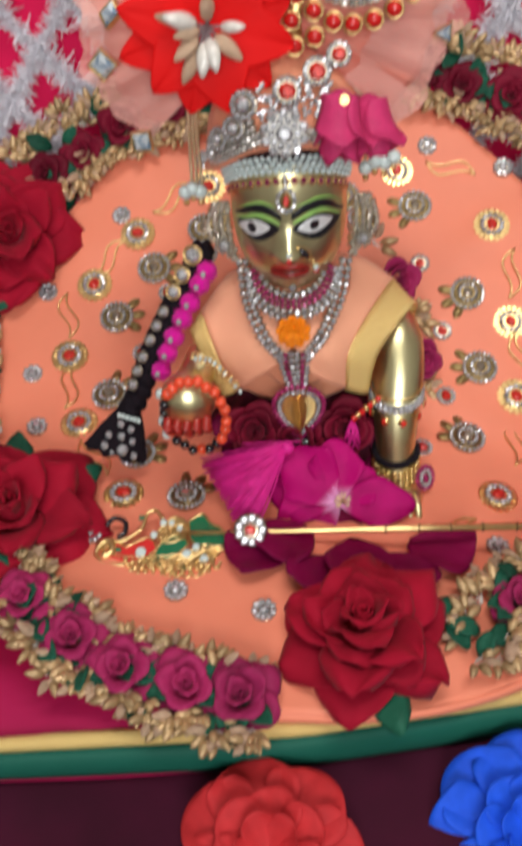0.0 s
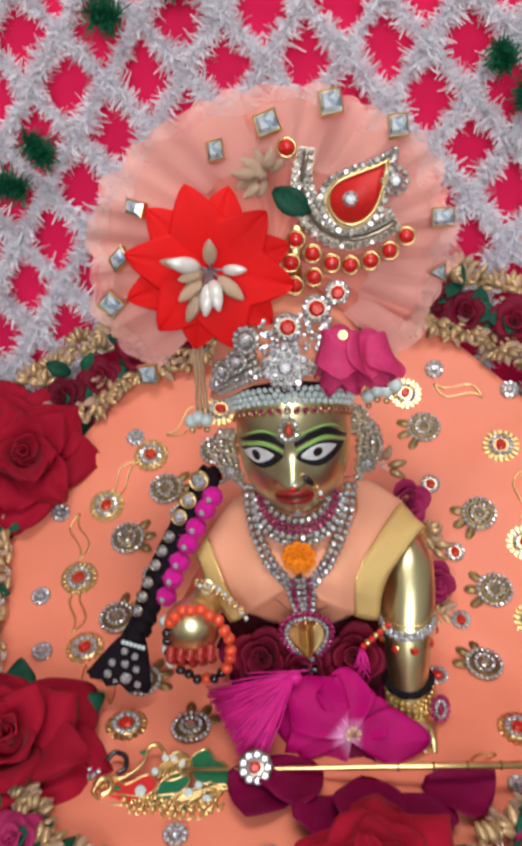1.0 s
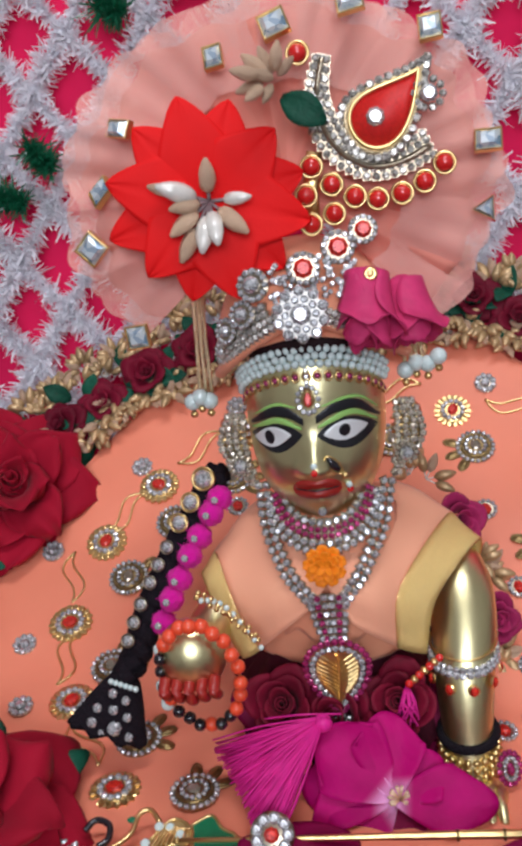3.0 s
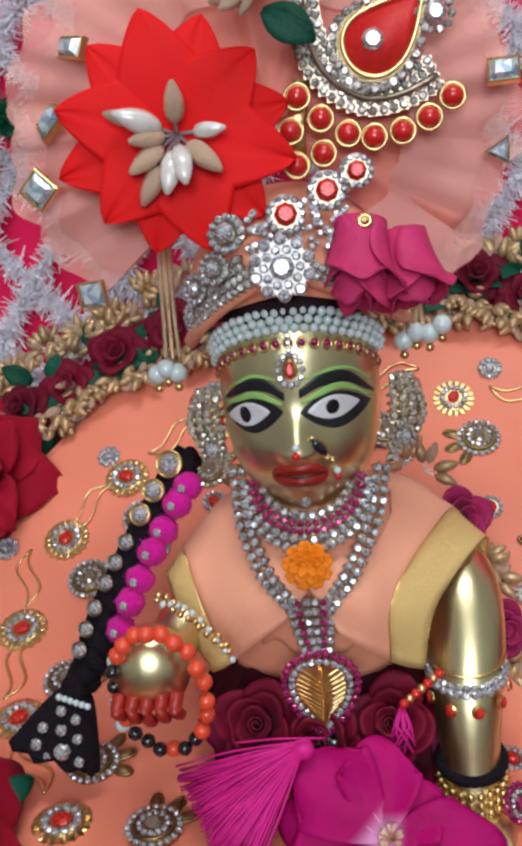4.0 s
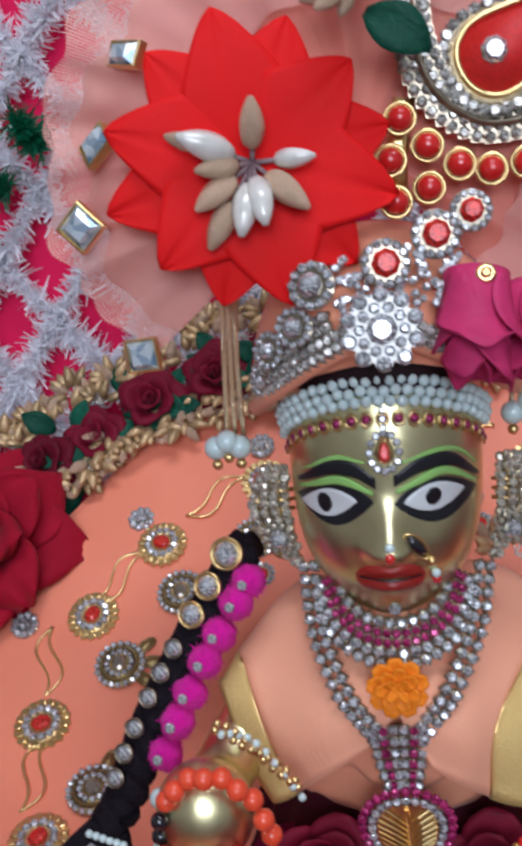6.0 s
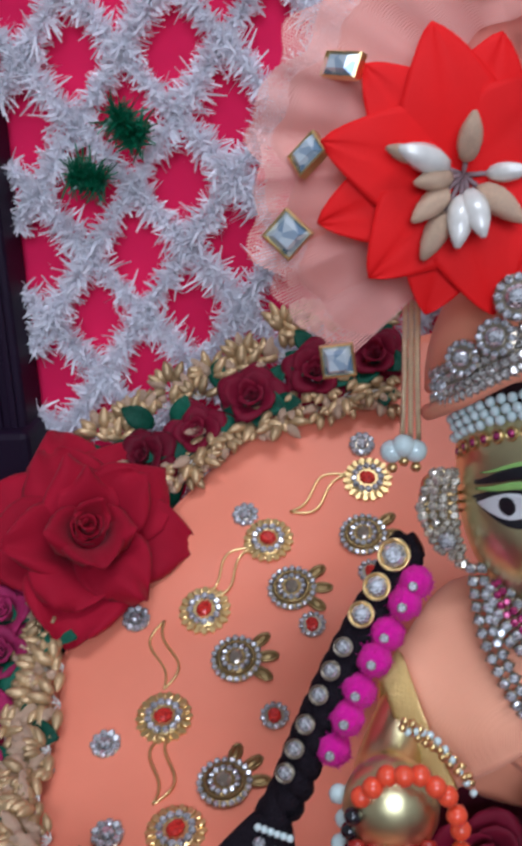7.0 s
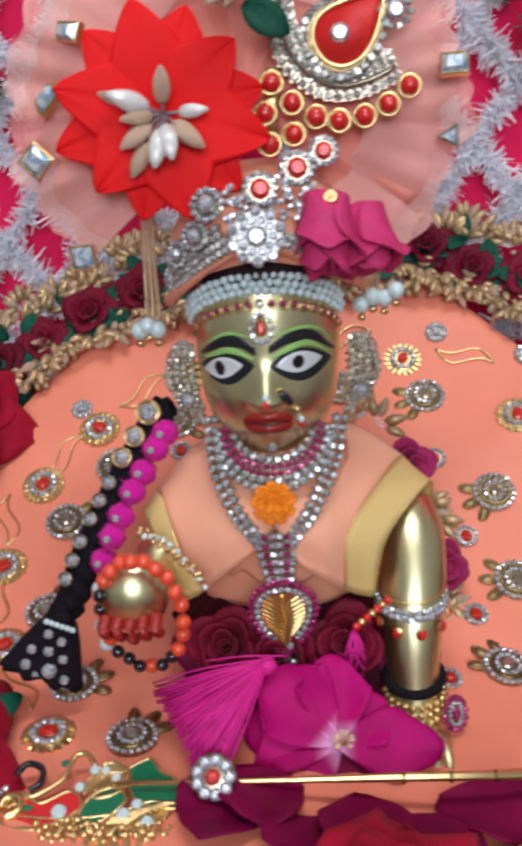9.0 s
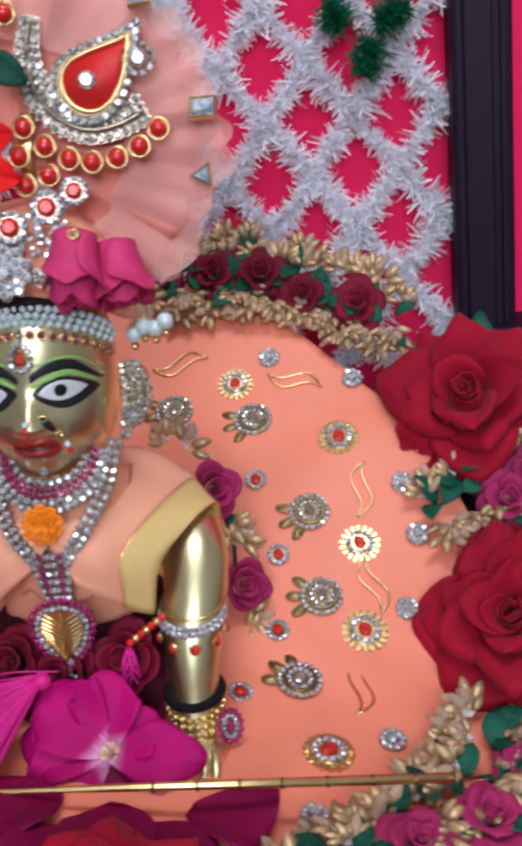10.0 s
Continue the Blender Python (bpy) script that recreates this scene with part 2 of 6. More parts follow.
def grid_faces(nu, nv, wrap_u=False, wrap_v=False, start=0, flip=False):
    out = []
    for i in range(nu if wrap_u else nu - 1):
        for j in range(nv if wrap_v else nv - 1):
            a, b = i * nv + j, ((i + 1) % nu) * nv + j
            c, d = ((i + 1) % nu) * nv + (j + 1) % nv, i * nv + (j + 1) % nv
            q = (a + start, b + start, c + start, d + start)
            out.append(q[::-1] if flip else q)
    return out


def sheet(p, thick, wrap_u=False):
    """A grid of points with thickness, rim closed."""
    nu, nv = p.shape[:2]
    du = np.gradient(p, axis=0) if not wrap_u else (np.roll(p, -1, 0) - np.roll(p, 1, 0))
    dv = np.gradient(p, axis=1)
    n = np.cross(du, dv)
    n /= np.maximum(np.linalg.norm(n, axis=2, keepdims=True), 1e-9)
    a, b = (p + n * thick / 2).reshape(-1, 3), (p - n * thick / 2).reshape(-1, 3)
    k = nu * nv
    f = grid_faces(nu, nv, wrap_u) + grid_faces(nu, nv, wrap_u, start=k, flip=True)
    for i in range(nu if wrap_u else nu - 1):
        i2 = (i + 1) % nu
        f.append((i * nv + k, i2 * nv + k, i2 * nv, i * nv))
        e = nv - 1
        f.append((i * nv + e, i2 * nv + e, i2 * nv + e + k, i * nv + e + k))
    if not wrap_u:
        for j in range(nv - 1):
            f.append((j, j + 1, j + 1 + k, j + k))
            o = (nu - 1) * nv
            f.append((o + j + k, o + j + 1 + k, o + j + 1, o + j))
    return np.concatenate([a, b]), f


def tube(points, radii, seg=8, closed=False, flat=1.0):
    """A round rod along points; flat squashes it across its second axis."""
    p = np.asarray(points, float)
    n = len(p)
    r = np.broadcast_to(np.asarray(radii, float), (n,))
    t = (np.roll(p, -1, 0) - np.roll(p, 1, 0)) if closed else np.gradient(p, axis=0)
    t /= np.maximum(np.linalg.norm(t, axis=1, keepdims=True), 1e-9)
    ref = np.array((0.0, 0.0, 1.0)) if abs(t[:, 2]).mean() < 0.8 else np.array((0.0, 1.0, 0.0))
    a = np.cross(t, ref)
    a /= np.maximum(np.linalg.norm(a, axis=1, keepdims=True), 1e-9)
    b = np.cross(t, a)
    ang = np.arange(seg) * 2 * math.pi / seg
    v = p[:, None] + r[:, None, None] * (np.cos(ang)[None, :, None] * a[:, None] + flat * np.sin(ang)[None, :, None] * b[:, None])
    f = grid_faces(n, seg, closed, True)
    if not closed:
        f += [tuple(range(seg)), tuple(range((n - 1) * seg, n * seg))[::-1]]
    return v.reshape(-1, 3), f


def ball(seg=10, rings=6, sx=1.0, sy=1.0, sz=1.0):
    v = [(0, 0, sz)]
    for i in range(1, rings):
        a = math.pi * i / rings
        v += [(sx * math.sin(a) * math.cos(2 * math.pi * j / seg), sy * math.sin(a) * math.sin(2 * math.pi * j / seg), sz * math.cos(a)) for j in range(seg)]
    v.append((0, 0, -sz))
    f = [(0, 1 + j, 1 + (j + 1) % seg) for j in range(seg)]
    f += [(1 + i * seg + j, 1 + (i + 1) * seg + j, 1 + (i + 1) * seg + (j + 1) % seg, 1 + i * seg + (j + 1) % seg) for i in range(rings - 2) for j in range(seg)]
    o = 1 + (rings - 2) * seg
    f += [(o + j, len(v) - 1, o + (j + 1) % seg) for j in range(seg)]
    return np.array(v, float), f


def cut_stone(n=8):
    """A faceted stone of radius 1, its table towards +z."""
    v = []
    for r, z, off in ((0.95, -0.5, 0), (1.0, 0.1, 0), (0.6, 0.55, 0.5)):
        v += [(r * math.cos(2 * math.pi * (j + off) / n), r * math.sin(2 * math.pi * (j + off) / n), z) for j in range(n)]
    f = [(j, (j + 1) % n, n + (j + 1) % n, n + j) for j in range(n)]
    for j in range(n):
        f += [(n + j, n + (j + 1) % n, 2 * n + j), (n + (j + 1) % n, 2 * n + (j + 1) % n, 2 * n + j)]
    f.append(tuple(range(2 * n, 3 * n)))
    return np.array(v, float), f


def ring(radius, r, seg=16, cross=6):
    a = np.arange(seg) * 2 * math.pi / seg
    return tube(np.stack([radius * np.cos(a), radius * np.sin(a), 0 * a], 1), r, cross, True)


def disc(radius, h, n=16, bevel=0.25):
    v = []
    for r, z in ((radius, 0), (radius, h * 0.6), (radius * (1 - bevel), h)):
        v += [(r * math.cos(2 * math.pi * j / n), r * math.sin(2 * math.pi * j / n), z) for j in range(n)]
    f = [(k * n + j, k * n + (j + 1) % n, (k + 1) * n + (j + 1) % n, (k + 1) * n + j) for k in range(2) for j in range(n)]
    return np.array(v, float), f + [tuple(range(2 * n, 3 * n)), tuple(range(n))[::-1]]


def plate(outline, h):
    """A flat plate of that outline in xy, rising h."""
    n = len(outline)
    v = [(x, y, 0) for x, y in outline] + [(x, y, h) for x, y in outline]
    return np.array(v, float), [tuple(range(n))[::-1], tuple(range(n, 2 * n))] + [(i, (i + 1) % n, n + (i + 1) % n, n + i) for i in range(n)]


def box(x0, x1, y0, y1, z0, z1, b=0.0):
    """A block with its edges taken off by b."""
    bm = bmesh.new()
    bmesh.ops.create_cube(bm, size=1)
    for w in bm.verts:
        w.co = Vector((x0 + (w.co.x + 0.5) * (x1 - x0), y0 + (w.co.y + 0.5) * (y1 - y0), z0 + (w.co.z + 0.5) * (z1 - z0)))
    if b:
        bmesh.ops.bevel(bm, geom=bm.edges[:], offset=b, segments=2, affect="EDGES", profile=0.5)
    v = np.array([w.co[:] for w in bm.verts])
    f = [tuple(w.index for w in q.verts) for q in bm.faces]
    bm.free()
    return v, f


def smooth_line(points, n):
    """n points along a smooth curve through the given ones, evenly spaced."""
    p = np.asarray(points, float)
    k = len(p)
    q = np.concatenate([[2 * p[0] - p[1]], p, [2 * p[-1] - p[-2]]])
    out = []
    for i in range(k - 1):
        for t in np.linspace(0, 1, 12, endpoint=False):
            a, b, c, d = q[i:i + 4]
            out.append(0.5 * (2 * b + (c - a) * t + (2 * a - 5 * b + 4 * c - d) * t * t + (3 * b - a - 3 * c + d) * t ** 3))
    out.append(p[-1])
    out = np.array(out)
    s = np.concatenate([[0], np.cumsum(np.linalg.norm(np.diff(out, axis=0), axis=1))])
    u = np.linspace(0, s[-1], n)
    return np.stack([np.interp(u, s, out[:, i]) for i in range(p.shape[1])], 1)


def facing(place, normal=(0, -1, 0), size=1.0, spin=0.0):
    """A pose at place whose z looks along normal."""
    return Matrix.Translation(place) @ Vector(normal).to_track_quat("Z", "Y").to_matrix().to_4x4() @ pose(0, 0, 0, 0, 0, spin) @ Matrix.Scale(size, 4)


CUP = plate([(1.0, 1.0), (-1.0, 1.0), (-1.0, -1.0), (1.0, -1.0)], 0.6)
STONE, STONE6, PEARL_BALL, SMALL_BALL = cut_stone(8), cut_stone(6), ball(10, 7), ball(8, 5)


# ---- the room round the altar ----
def wall(name, x0, x1, y0, y1, z0, z1, m, label):
    return tagged(part(name, box(x0, x1, y0, y1, z0, z1), m, smooth=False), label, "wall", kind="structure")


wall("wall_north", -1.6, 1.6, 0.80, 0.90, -0.85, 1.8, WALL, "plain painted wall behind the altar")
wall("wall_east", 1.5, 1.6, -2.2, 0.8, -0.85, 1.8, WALL, "plain painted side wall")
wall("wall_west", -1.6, -1.5, -2.2, 0.8, -0.85, 1.8, WALL, "plain painted side wall")
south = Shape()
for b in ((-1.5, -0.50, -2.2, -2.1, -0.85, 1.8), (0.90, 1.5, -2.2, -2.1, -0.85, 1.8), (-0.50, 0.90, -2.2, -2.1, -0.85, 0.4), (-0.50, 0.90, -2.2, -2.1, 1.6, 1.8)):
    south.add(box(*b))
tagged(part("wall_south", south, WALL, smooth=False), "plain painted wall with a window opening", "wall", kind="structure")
tagged(part("floor", box(-1.6, 1.6, -2.2, 0.9, -0.95, -0.85), FLOOR, smooth=False), "plain tiled room floor", "floor", kind="structure")
tagged(part("ceiling", box(-1.6, 1.6, -2.2, 0.9, 1.8, 1.9), WALL, smooth=False), "plain painted ceiling", "ceiling", kind="structure")

# ---- altar: table, seat, dress ----
GY = np.array((0.20, 0.26, 0.33, 0.40, 0.44, 0.48, 0.52, 0.54, 0.56, 0.60, 0.62, 0.64, 0.70))
GZ = np.array((-0.026, -0.018, -0.003, -0.002, 0.003, 0.016, 0.038, 0.053, 0.070, 0.098, 0.123, 0.150, 0.23))


def drape(x, y):
    """Height of the spread dress."""
    s = sum(np.interp(y + d, GY, GZ) for d in (-0.02, -0.01, 0.0, 0.01, 0.02)) / 5
    return s - (0.15 * np.maximum(x, 0) + 0.03 * np.minimum(x, 0)) * (1 - np.clip((y - 0.46) / 0.1, 0, 1))


def drape_normal(x, y, e=0.004):
    return Vector((-(drape(x + e, y) - drape(x - e, y)) / (2 * e), -(drape(x, y + e) - drape(x, y - e)) / (2 * e), 1)).normalized()


def on_dress(x, y, up=0.0, spin=0.0, size=1.0, tilt=None):
    n = drape_normal(x, y)
    z = Vector(tilt).normalized() if tilt else n
    side = Vector((1, 0, 0)) - z * z.x
    side.normalize()
    m = Matrix((side, z.cross(side), z)).transposed().to_4x4()
    return Matrix.Translation(Vector((x, y, float(drape(x, y)))) + n * up) @ m @ pose(0, 0, 0, 0, 0, spin) @ Matrix.Scale(size, 4)


table = thing("altar_table", "low altar table under a dark maroon cloth", "table", at=pose(0, 0.35, -0.85))
part("tabletop", box(-0.75, 0.75, -0.25, 0.40, 0.74, 0.768, 0.004), FRAME_WOOD, table, smooth=False)
for x in (-0.70, 0.70):
    for y in (-0.2, 0.35):
        part("leg", box(x - 0.025, x + 0.025, y - 0.025, y + 0.025, 0, 0.74, 0.004), FRAME_WOOD, table, smooth=False)

gx, gy = np.meshgrid(np.linspace(-0.78, 0.78, 120), np.linspace(0.07, 0.74, 70), indexing="ij")
cloth_z = -0.052 - 0.11 * np.clip(gx, 0, 0.22) + 0.0018 * np.sin(gx * 31 + 2 * np.sin(gy * 17)) * np.cos(gy * 37) - np.clip(0.12 - gy, 0, 1) ** 2 * 8
tagged(part("tablecloth", sheet(np.stack([gx, gy, cloth_z], 2), 0.002), TABLE_CLOTH), "dark maroon velvet cloth covering the altar table", "tablecloth")


def seat_front(x):
    return 0.267 + 0.25 * np.maximum(x, 0) + 0.05 * np.minimum(x, 0)


def seat_top(x):
    return -0.026 - 0.11 * np.clip(x, 0, 0.22)


seat = thing("floor_cushion", "magenta cloth seat with gold lace and green piping along its front", "seat")
sx_ = np.linspace(-0.30, 0.28, 60)
pad = np.stack([np.stack([sx_, np.full(60, y0) if y0 > 0.5 else seat_front(sx_) + y0, np.full(60, z0) if z0 < -0.05 else seat_top(sx_) + z0 + (0.0012 * np.sin(sx_ * 60) if z0 == 0 else 0)], 1)
                for y0, z0 in ((0.004, -0.090), (0.0, -0.03), (0.0, -0.004), (0.004, 0.0), (0.05, 0.0), (0.68, -0.001), (0.68, -0.090))], 1)
part("pad", sheet(pad, 0.002), SEAT_MAGENTA, seat)
lace = np.stack([np.stack([sx_, seat_front(sx_) + a * (0.5 + 2.4 * np.clip(sx_ + 0.12, -0.1, 0.25)), seat_top(sx_) + b + 0.0007 * np.sin(sx_ * 160 + a * 500) * np.sin(sx_ * 71)], 1) for a, b in ((-0.0022, -0.004), (-0.001, 0.0008), (0.003, 0.0022), (0.0075, 0.0022))], 1)
part("lace", sheet(lace, 0.0008), GOLD_TRIM, seat, "gold sequin lace edging")
pipe = np.stack([np.stack([sx_, seat_front(sx_) + a, seat_top(sx_) + b * np.clip(0.95 + 0.8 * (sx_ + 0.10), 0.9, 1.1)], 1) for a, b in ((-0.0016, -0.003), (-0.0045, -0.006), (-0.005, -0.016), (-0.0016, -0.0235))], 1)
part("piping", sheet(pipe, 0.0015), SEAT_GREEN, seat, "green cloth piping")

CX, CY = 0.0, 0.455


def rim(phi):
    """Outline of the dress round its middle."""
    return CX + 0.205 * np.cos(phi), CY + np.where(np.sin(phi) > 0, 0.192, 0.187) * np.sin(phi)


phis = np.linspace(0, 2 * math.pi, 160, endpoint=False)
radii = np.linspace(0.02, 1.0, 60)
rx, ry = rim(phis)
px = CX + radii[None] * (rx - CX)[:, None]
py = CY + radii[None] * (ry - CY)[:, None]
folds = 0.0011 * np.sin(phis[:, None] * 26 + 1.5 * np.sin(phis[:, None] * 3)) * np.clip(radii[None] - 0.45, 0, 1) + 0.0012 * np.sin(px * 70 + 3 * np.sin(py * 40)) * np.cos(py * 55)
dress = thing("spread_dress", "peach satin deity dress spread wide over a cushion", "dress")
pz = drape(px, py) + folds * np.clip((radii[None]) * 4, 0, 1)
part("skirt", sheet(np.stack([px, py, pz], 2), 0.0012, True), PEACH, dress)
edge_fall = np.stack([np.stack([CX + k * (rx - CX), CY + k * (ry - CY), np.maximum(drape(rx, ry) * a + (1 - a) * (seat_top(rx) + 0.002), seat_top(rx) + 0.002)], 1) for k, a in ((0.999, 1), (1.006, 0.8), (1.004, 0.4), (0.99, 0.0))], 1)
part("side_drape", sheet(edge_fall, 0.0012, True), PEACH, dress)

# ---- backdrop: cloth, posts, tinsel lattice ----
bx, bz = np.meshgrid(np.linspace(-0.55, 0.55, 90), np.linspace(-0.07, 0.62, 60), indexing="ij")
by = 0.694 + 0.0012 * np.sin(bx * 45 + 2 * np.sin(bz * 9))
tagged(part("backdrop_cloth", sheet(np.stack([bx, by, bz], 2), 0.002), BACK_RED), "crimson pink cloth hung behind the altar", "cloth", kind="structure")


def post(x0, x1):
    ob = thing("backdrop_post", "dark purple lacquered upright post of the altar frame", "post", "posts of the altar frame")
    part("shaft", box(x0, x1, 0.657, 0.690, -0.074, 0.62, 0.003), FRAME_WOOD, ob, smooth=False)
    part("fillet", box(x0 + 0.006, x1 - 0.012, 0.6535, 0.658, -0.074, 0.62, 0.0015), FRAME_WOOD, ob, smooth=False)
    part("fillet", box(x1 - 0.008, x1 - 0.004, 0.6545, 0.658, -0.074, 0.62, 0.001), FRAME_WOOD, ob, smooth=False)
    part("foot_block", box(x0 - 0.045 if x0 < 0 else x0 - 0.004, x1 + 0.004 if x0 < 0 else x1 + 0.045, 0.645, 0.692, -0.074, 0.115, 0.004), FRAME_WOOD, ob, smooth=False)


post(-0.272, -0.238)
post(0.202, 0.237)
rng = np.random.default_rng(5)


def tinsel_strand(p0, p1, mat_, count, length=0.0125, name="tinsel_garland", label="fluffy white tinsel garland strung across the backdrop", group="tinsel lattice"):
    p0, p1 = np.array(p0), np.array(p1)
    n = int(count * np.linalg.norm(p1 - p0))
    axis = (p1 - p0) / np.linalg.norm(p1 - p0)
    s = rng.random(n)[:, None]
    side = np.cross(axis, (0.0, 1.0, 0.0))
    a = rng.random(n)[:, None] * 2 * math.pi
    d = np.cos(a) * side + np.sin(a) * np.array((0.0, 0.75, 0.0)) + axis * rng.normal(0, 0.35, (n, 1))
    d[:, 1] = np.where(d[:, 1] > 0.3, -d[:, 1], d[:, 1])
    d /= np.linalg.norm(d, axis=1, keepdims=True)
    swell = 0.8 + 0.3 * np.sin(s * 37 + p0[0] * 200) * np.sin(s * 61)
    L = length * swell * (0.55 + 0.5 * rng.random((n, 1)))
    base = p0 + (p1 - p0) * s + rng.normal(0, 0.0014, (n, 3))
    wdir = np.cross(d, rng.normal(0, 1, (n, 3)))
    wdir /= np.linalg.norm(wdir, axis=1, keepdims=True)
    w = (0.00040 + 0.00060 * rng.random((n, 1))) * wdir
    bend = rng.normal(0, 0.36, (n, 3)) * L
    mid, tip = base + d * L * 0.55 + bend * 0.4, base + d * L + bend
    tip[:, 1], mid[:, 1] = np.minimum(tip[:, 1], 0.6905), np.minimum(mid[:, 1], 0.6905)
    v = np.stack([base - w, base + w, mid + w, mid - w, tip + w * 0.5, tip - w * 0.5], 1).reshape(-1, 3)
    f = []
    for i in range(n):
        o = 6 * i
        f += [(o, o + 1, o + 2, o + 3), (o + 3, o + 2, o + 4, o + 5)]
    ob = thing(name, label, "tinsel", group)
    core = np.linspace(p0, p1, 12)
    part("core_string", tube(core, 0.0008, 5), mat_, ob)
    tagged(part("tinsel_pile", (v, f), mat_, ob, smooth=False), kind="stuff")
    return ob


H0, VA, VB = np.array((-0.172, 0.203)), np.array((0.0264, 0.0342)), np.array((0.0264, -0.0328))
X0, X1, Z0, Z1 = -0.238, 0.202, -0.02, 0.48
for step, shift, lo, hi in ((VA, VB, -12, 16), (VB, VA, -12, 18)):
    for k in range(lo, hi):
        o = H0 + shift * (k + 0.5)
        ts = []
        for c, (l, h) in ((0, (X0, X1)), (1, (Z0, Z1))):
            ts.append(sorted(((l - o[c]) / step[c], (h - o[c]) / step[c])))
        t0, t1 = max(ts[0][0], ts[1][0]), min(ts[0][1], ts[1][1])
        if t1 - t0 > 0.8:
            a, b = o + step * t0, o + step * t1
            tinsel_strand((a[0], 0.681, a[1]), (b[0], 0.680, b[1]), TINSEL, 11500, 0.0102)
for x, z, dx, dz in ((-0.170, 0.266, 0.010, -0.012), (-0.193, 0.243, 0.013, -0.004), (0.170, 0.298, 0.012, 0.006), (0.155, 0.276, 0.004, 0.014), (0.137, 0.300, 0.006, -0.01), (-0.112, 0.345, 0.012, -0.006), (-0.066, 0.362, 0.01, 0.008)):
    tinsel_strand((x - dx * 0.6, 0.668, z - dz * 0.6), (x + dx * 0.6, 0.668, z + dz * 0.6), TINSEL_GREEN, 30000, 0.0115, "tinsel_tuft", "small green tinsel tuft tied to the white tinsel", "green tinsel tufts")


# ---- fabric roses ----
def petal_sheet(n, r0, length, a0, a1, width, theta, z0, rnd, res=9, thick=0.012, point=0.16, wave=0.0):
    v = np.linspace(0, 1, res)
    u = np.linspace(-1, 1, res)
    ang = np.radians(a0 + (a1 - a0) * v ** 1.3)
    ds = length / (res - 1)
    rho = r0 + np.concatenate([[0], np.cumsum(np.sin((ang[1:] + ang[:-1]) / 2) * ds)])
    zz = z0 + np.concatenate([[0], np.cumsum(np.cos((ang[1:] + ang[:-1]) / 2) * ds)])
    w = width * (0.42 + 0.58 * np.sin(math.pi * np.clip(0.08 + 0.62 * v, 0, 1))) * np.where(v > 0.72, 1 - 0.55 * (np.clip(v - 0.72, 0, 1) / 0.28) ** 1.6, 1)
    uu, vv = np.meshgrid(u, v, indexing="ij")
    R, Z, W = rho[None] + 0 * uu, zz[None] + 0 * uu, w[None] + 0 * uu
    R = R + point * length * vv ** 3 * (1 - abs(uu) ** 1.4) * np.sin(ang)[None] * 0.8
    Z = Z + point * length * vv ** 3 * (1 - abs(uu) ** 1.4) * np.cos(ang)[None] * 0.8
    curl = rnd.uniform(0.03, 0.09)
    Z = Z - curl * abs(uu) ** 3 * vv + 0.03 * np.sin(3 * uu + rnd.uniform(0, 6)) * vv ** 2
    if wave:
        Z = Z + wave * np.sin(uu * rnd.uniform(3, 6) + rnd.uniform(0, 6)) * vv ** 1.5 - wave * 1.6 * np.clip(vv - 0.82, 0, 1) / 0.18 * abs(np.sin(uu * 2 + rnd.uniform(0, 3)))
    R = R + curl * 0.6 * abs(uu) ** 3 * vv * (np.cos(ang)[None])
    fi = theta + np.clip(uu * W / np.maximum(R, 0.16), -1.5, 1.5)
    return sheet(np.stack([R * np.cos(fi), R * np.sin(fi), Z], 2), thick)


def bud_sheet(turns, r0, r1, h, res=26, thick=0.012):
    t = np.linspace(0, 1, res)
    a = t * turns * 2 * math.pi
    r = r0 + (r1 - r0) * t
    v = np.linspace(0, 1, 5)
    tt, vv = np.meshgrid(t, v, indexing="ij")
    rr = r[:, None] * (0.75 + 0.35 * vv ** 2)
    return sheet(np.stack([rr * np.cos(a)[:, None], rr * np.sin(a)[:, None], 0.15 + (h - 0.05 * tt) * vv + 0.02 * np.sin(a * 2.3)[:, None] * vv], 2), thick)


WHORLS = ((3, 0.10, 0.58, -6, 28, 0.30, 0.20), (4, 0.14, 0.64, 4, 58, 0.36, 0.15), (5, 0.18, 0.70, 22, 86, 0.42, 0.10), (5, 0.2, 0.80, 42, 104, 0.47, 0.05), (6, 0.22, 0.84, 66, 108, 0.50, 0.0))


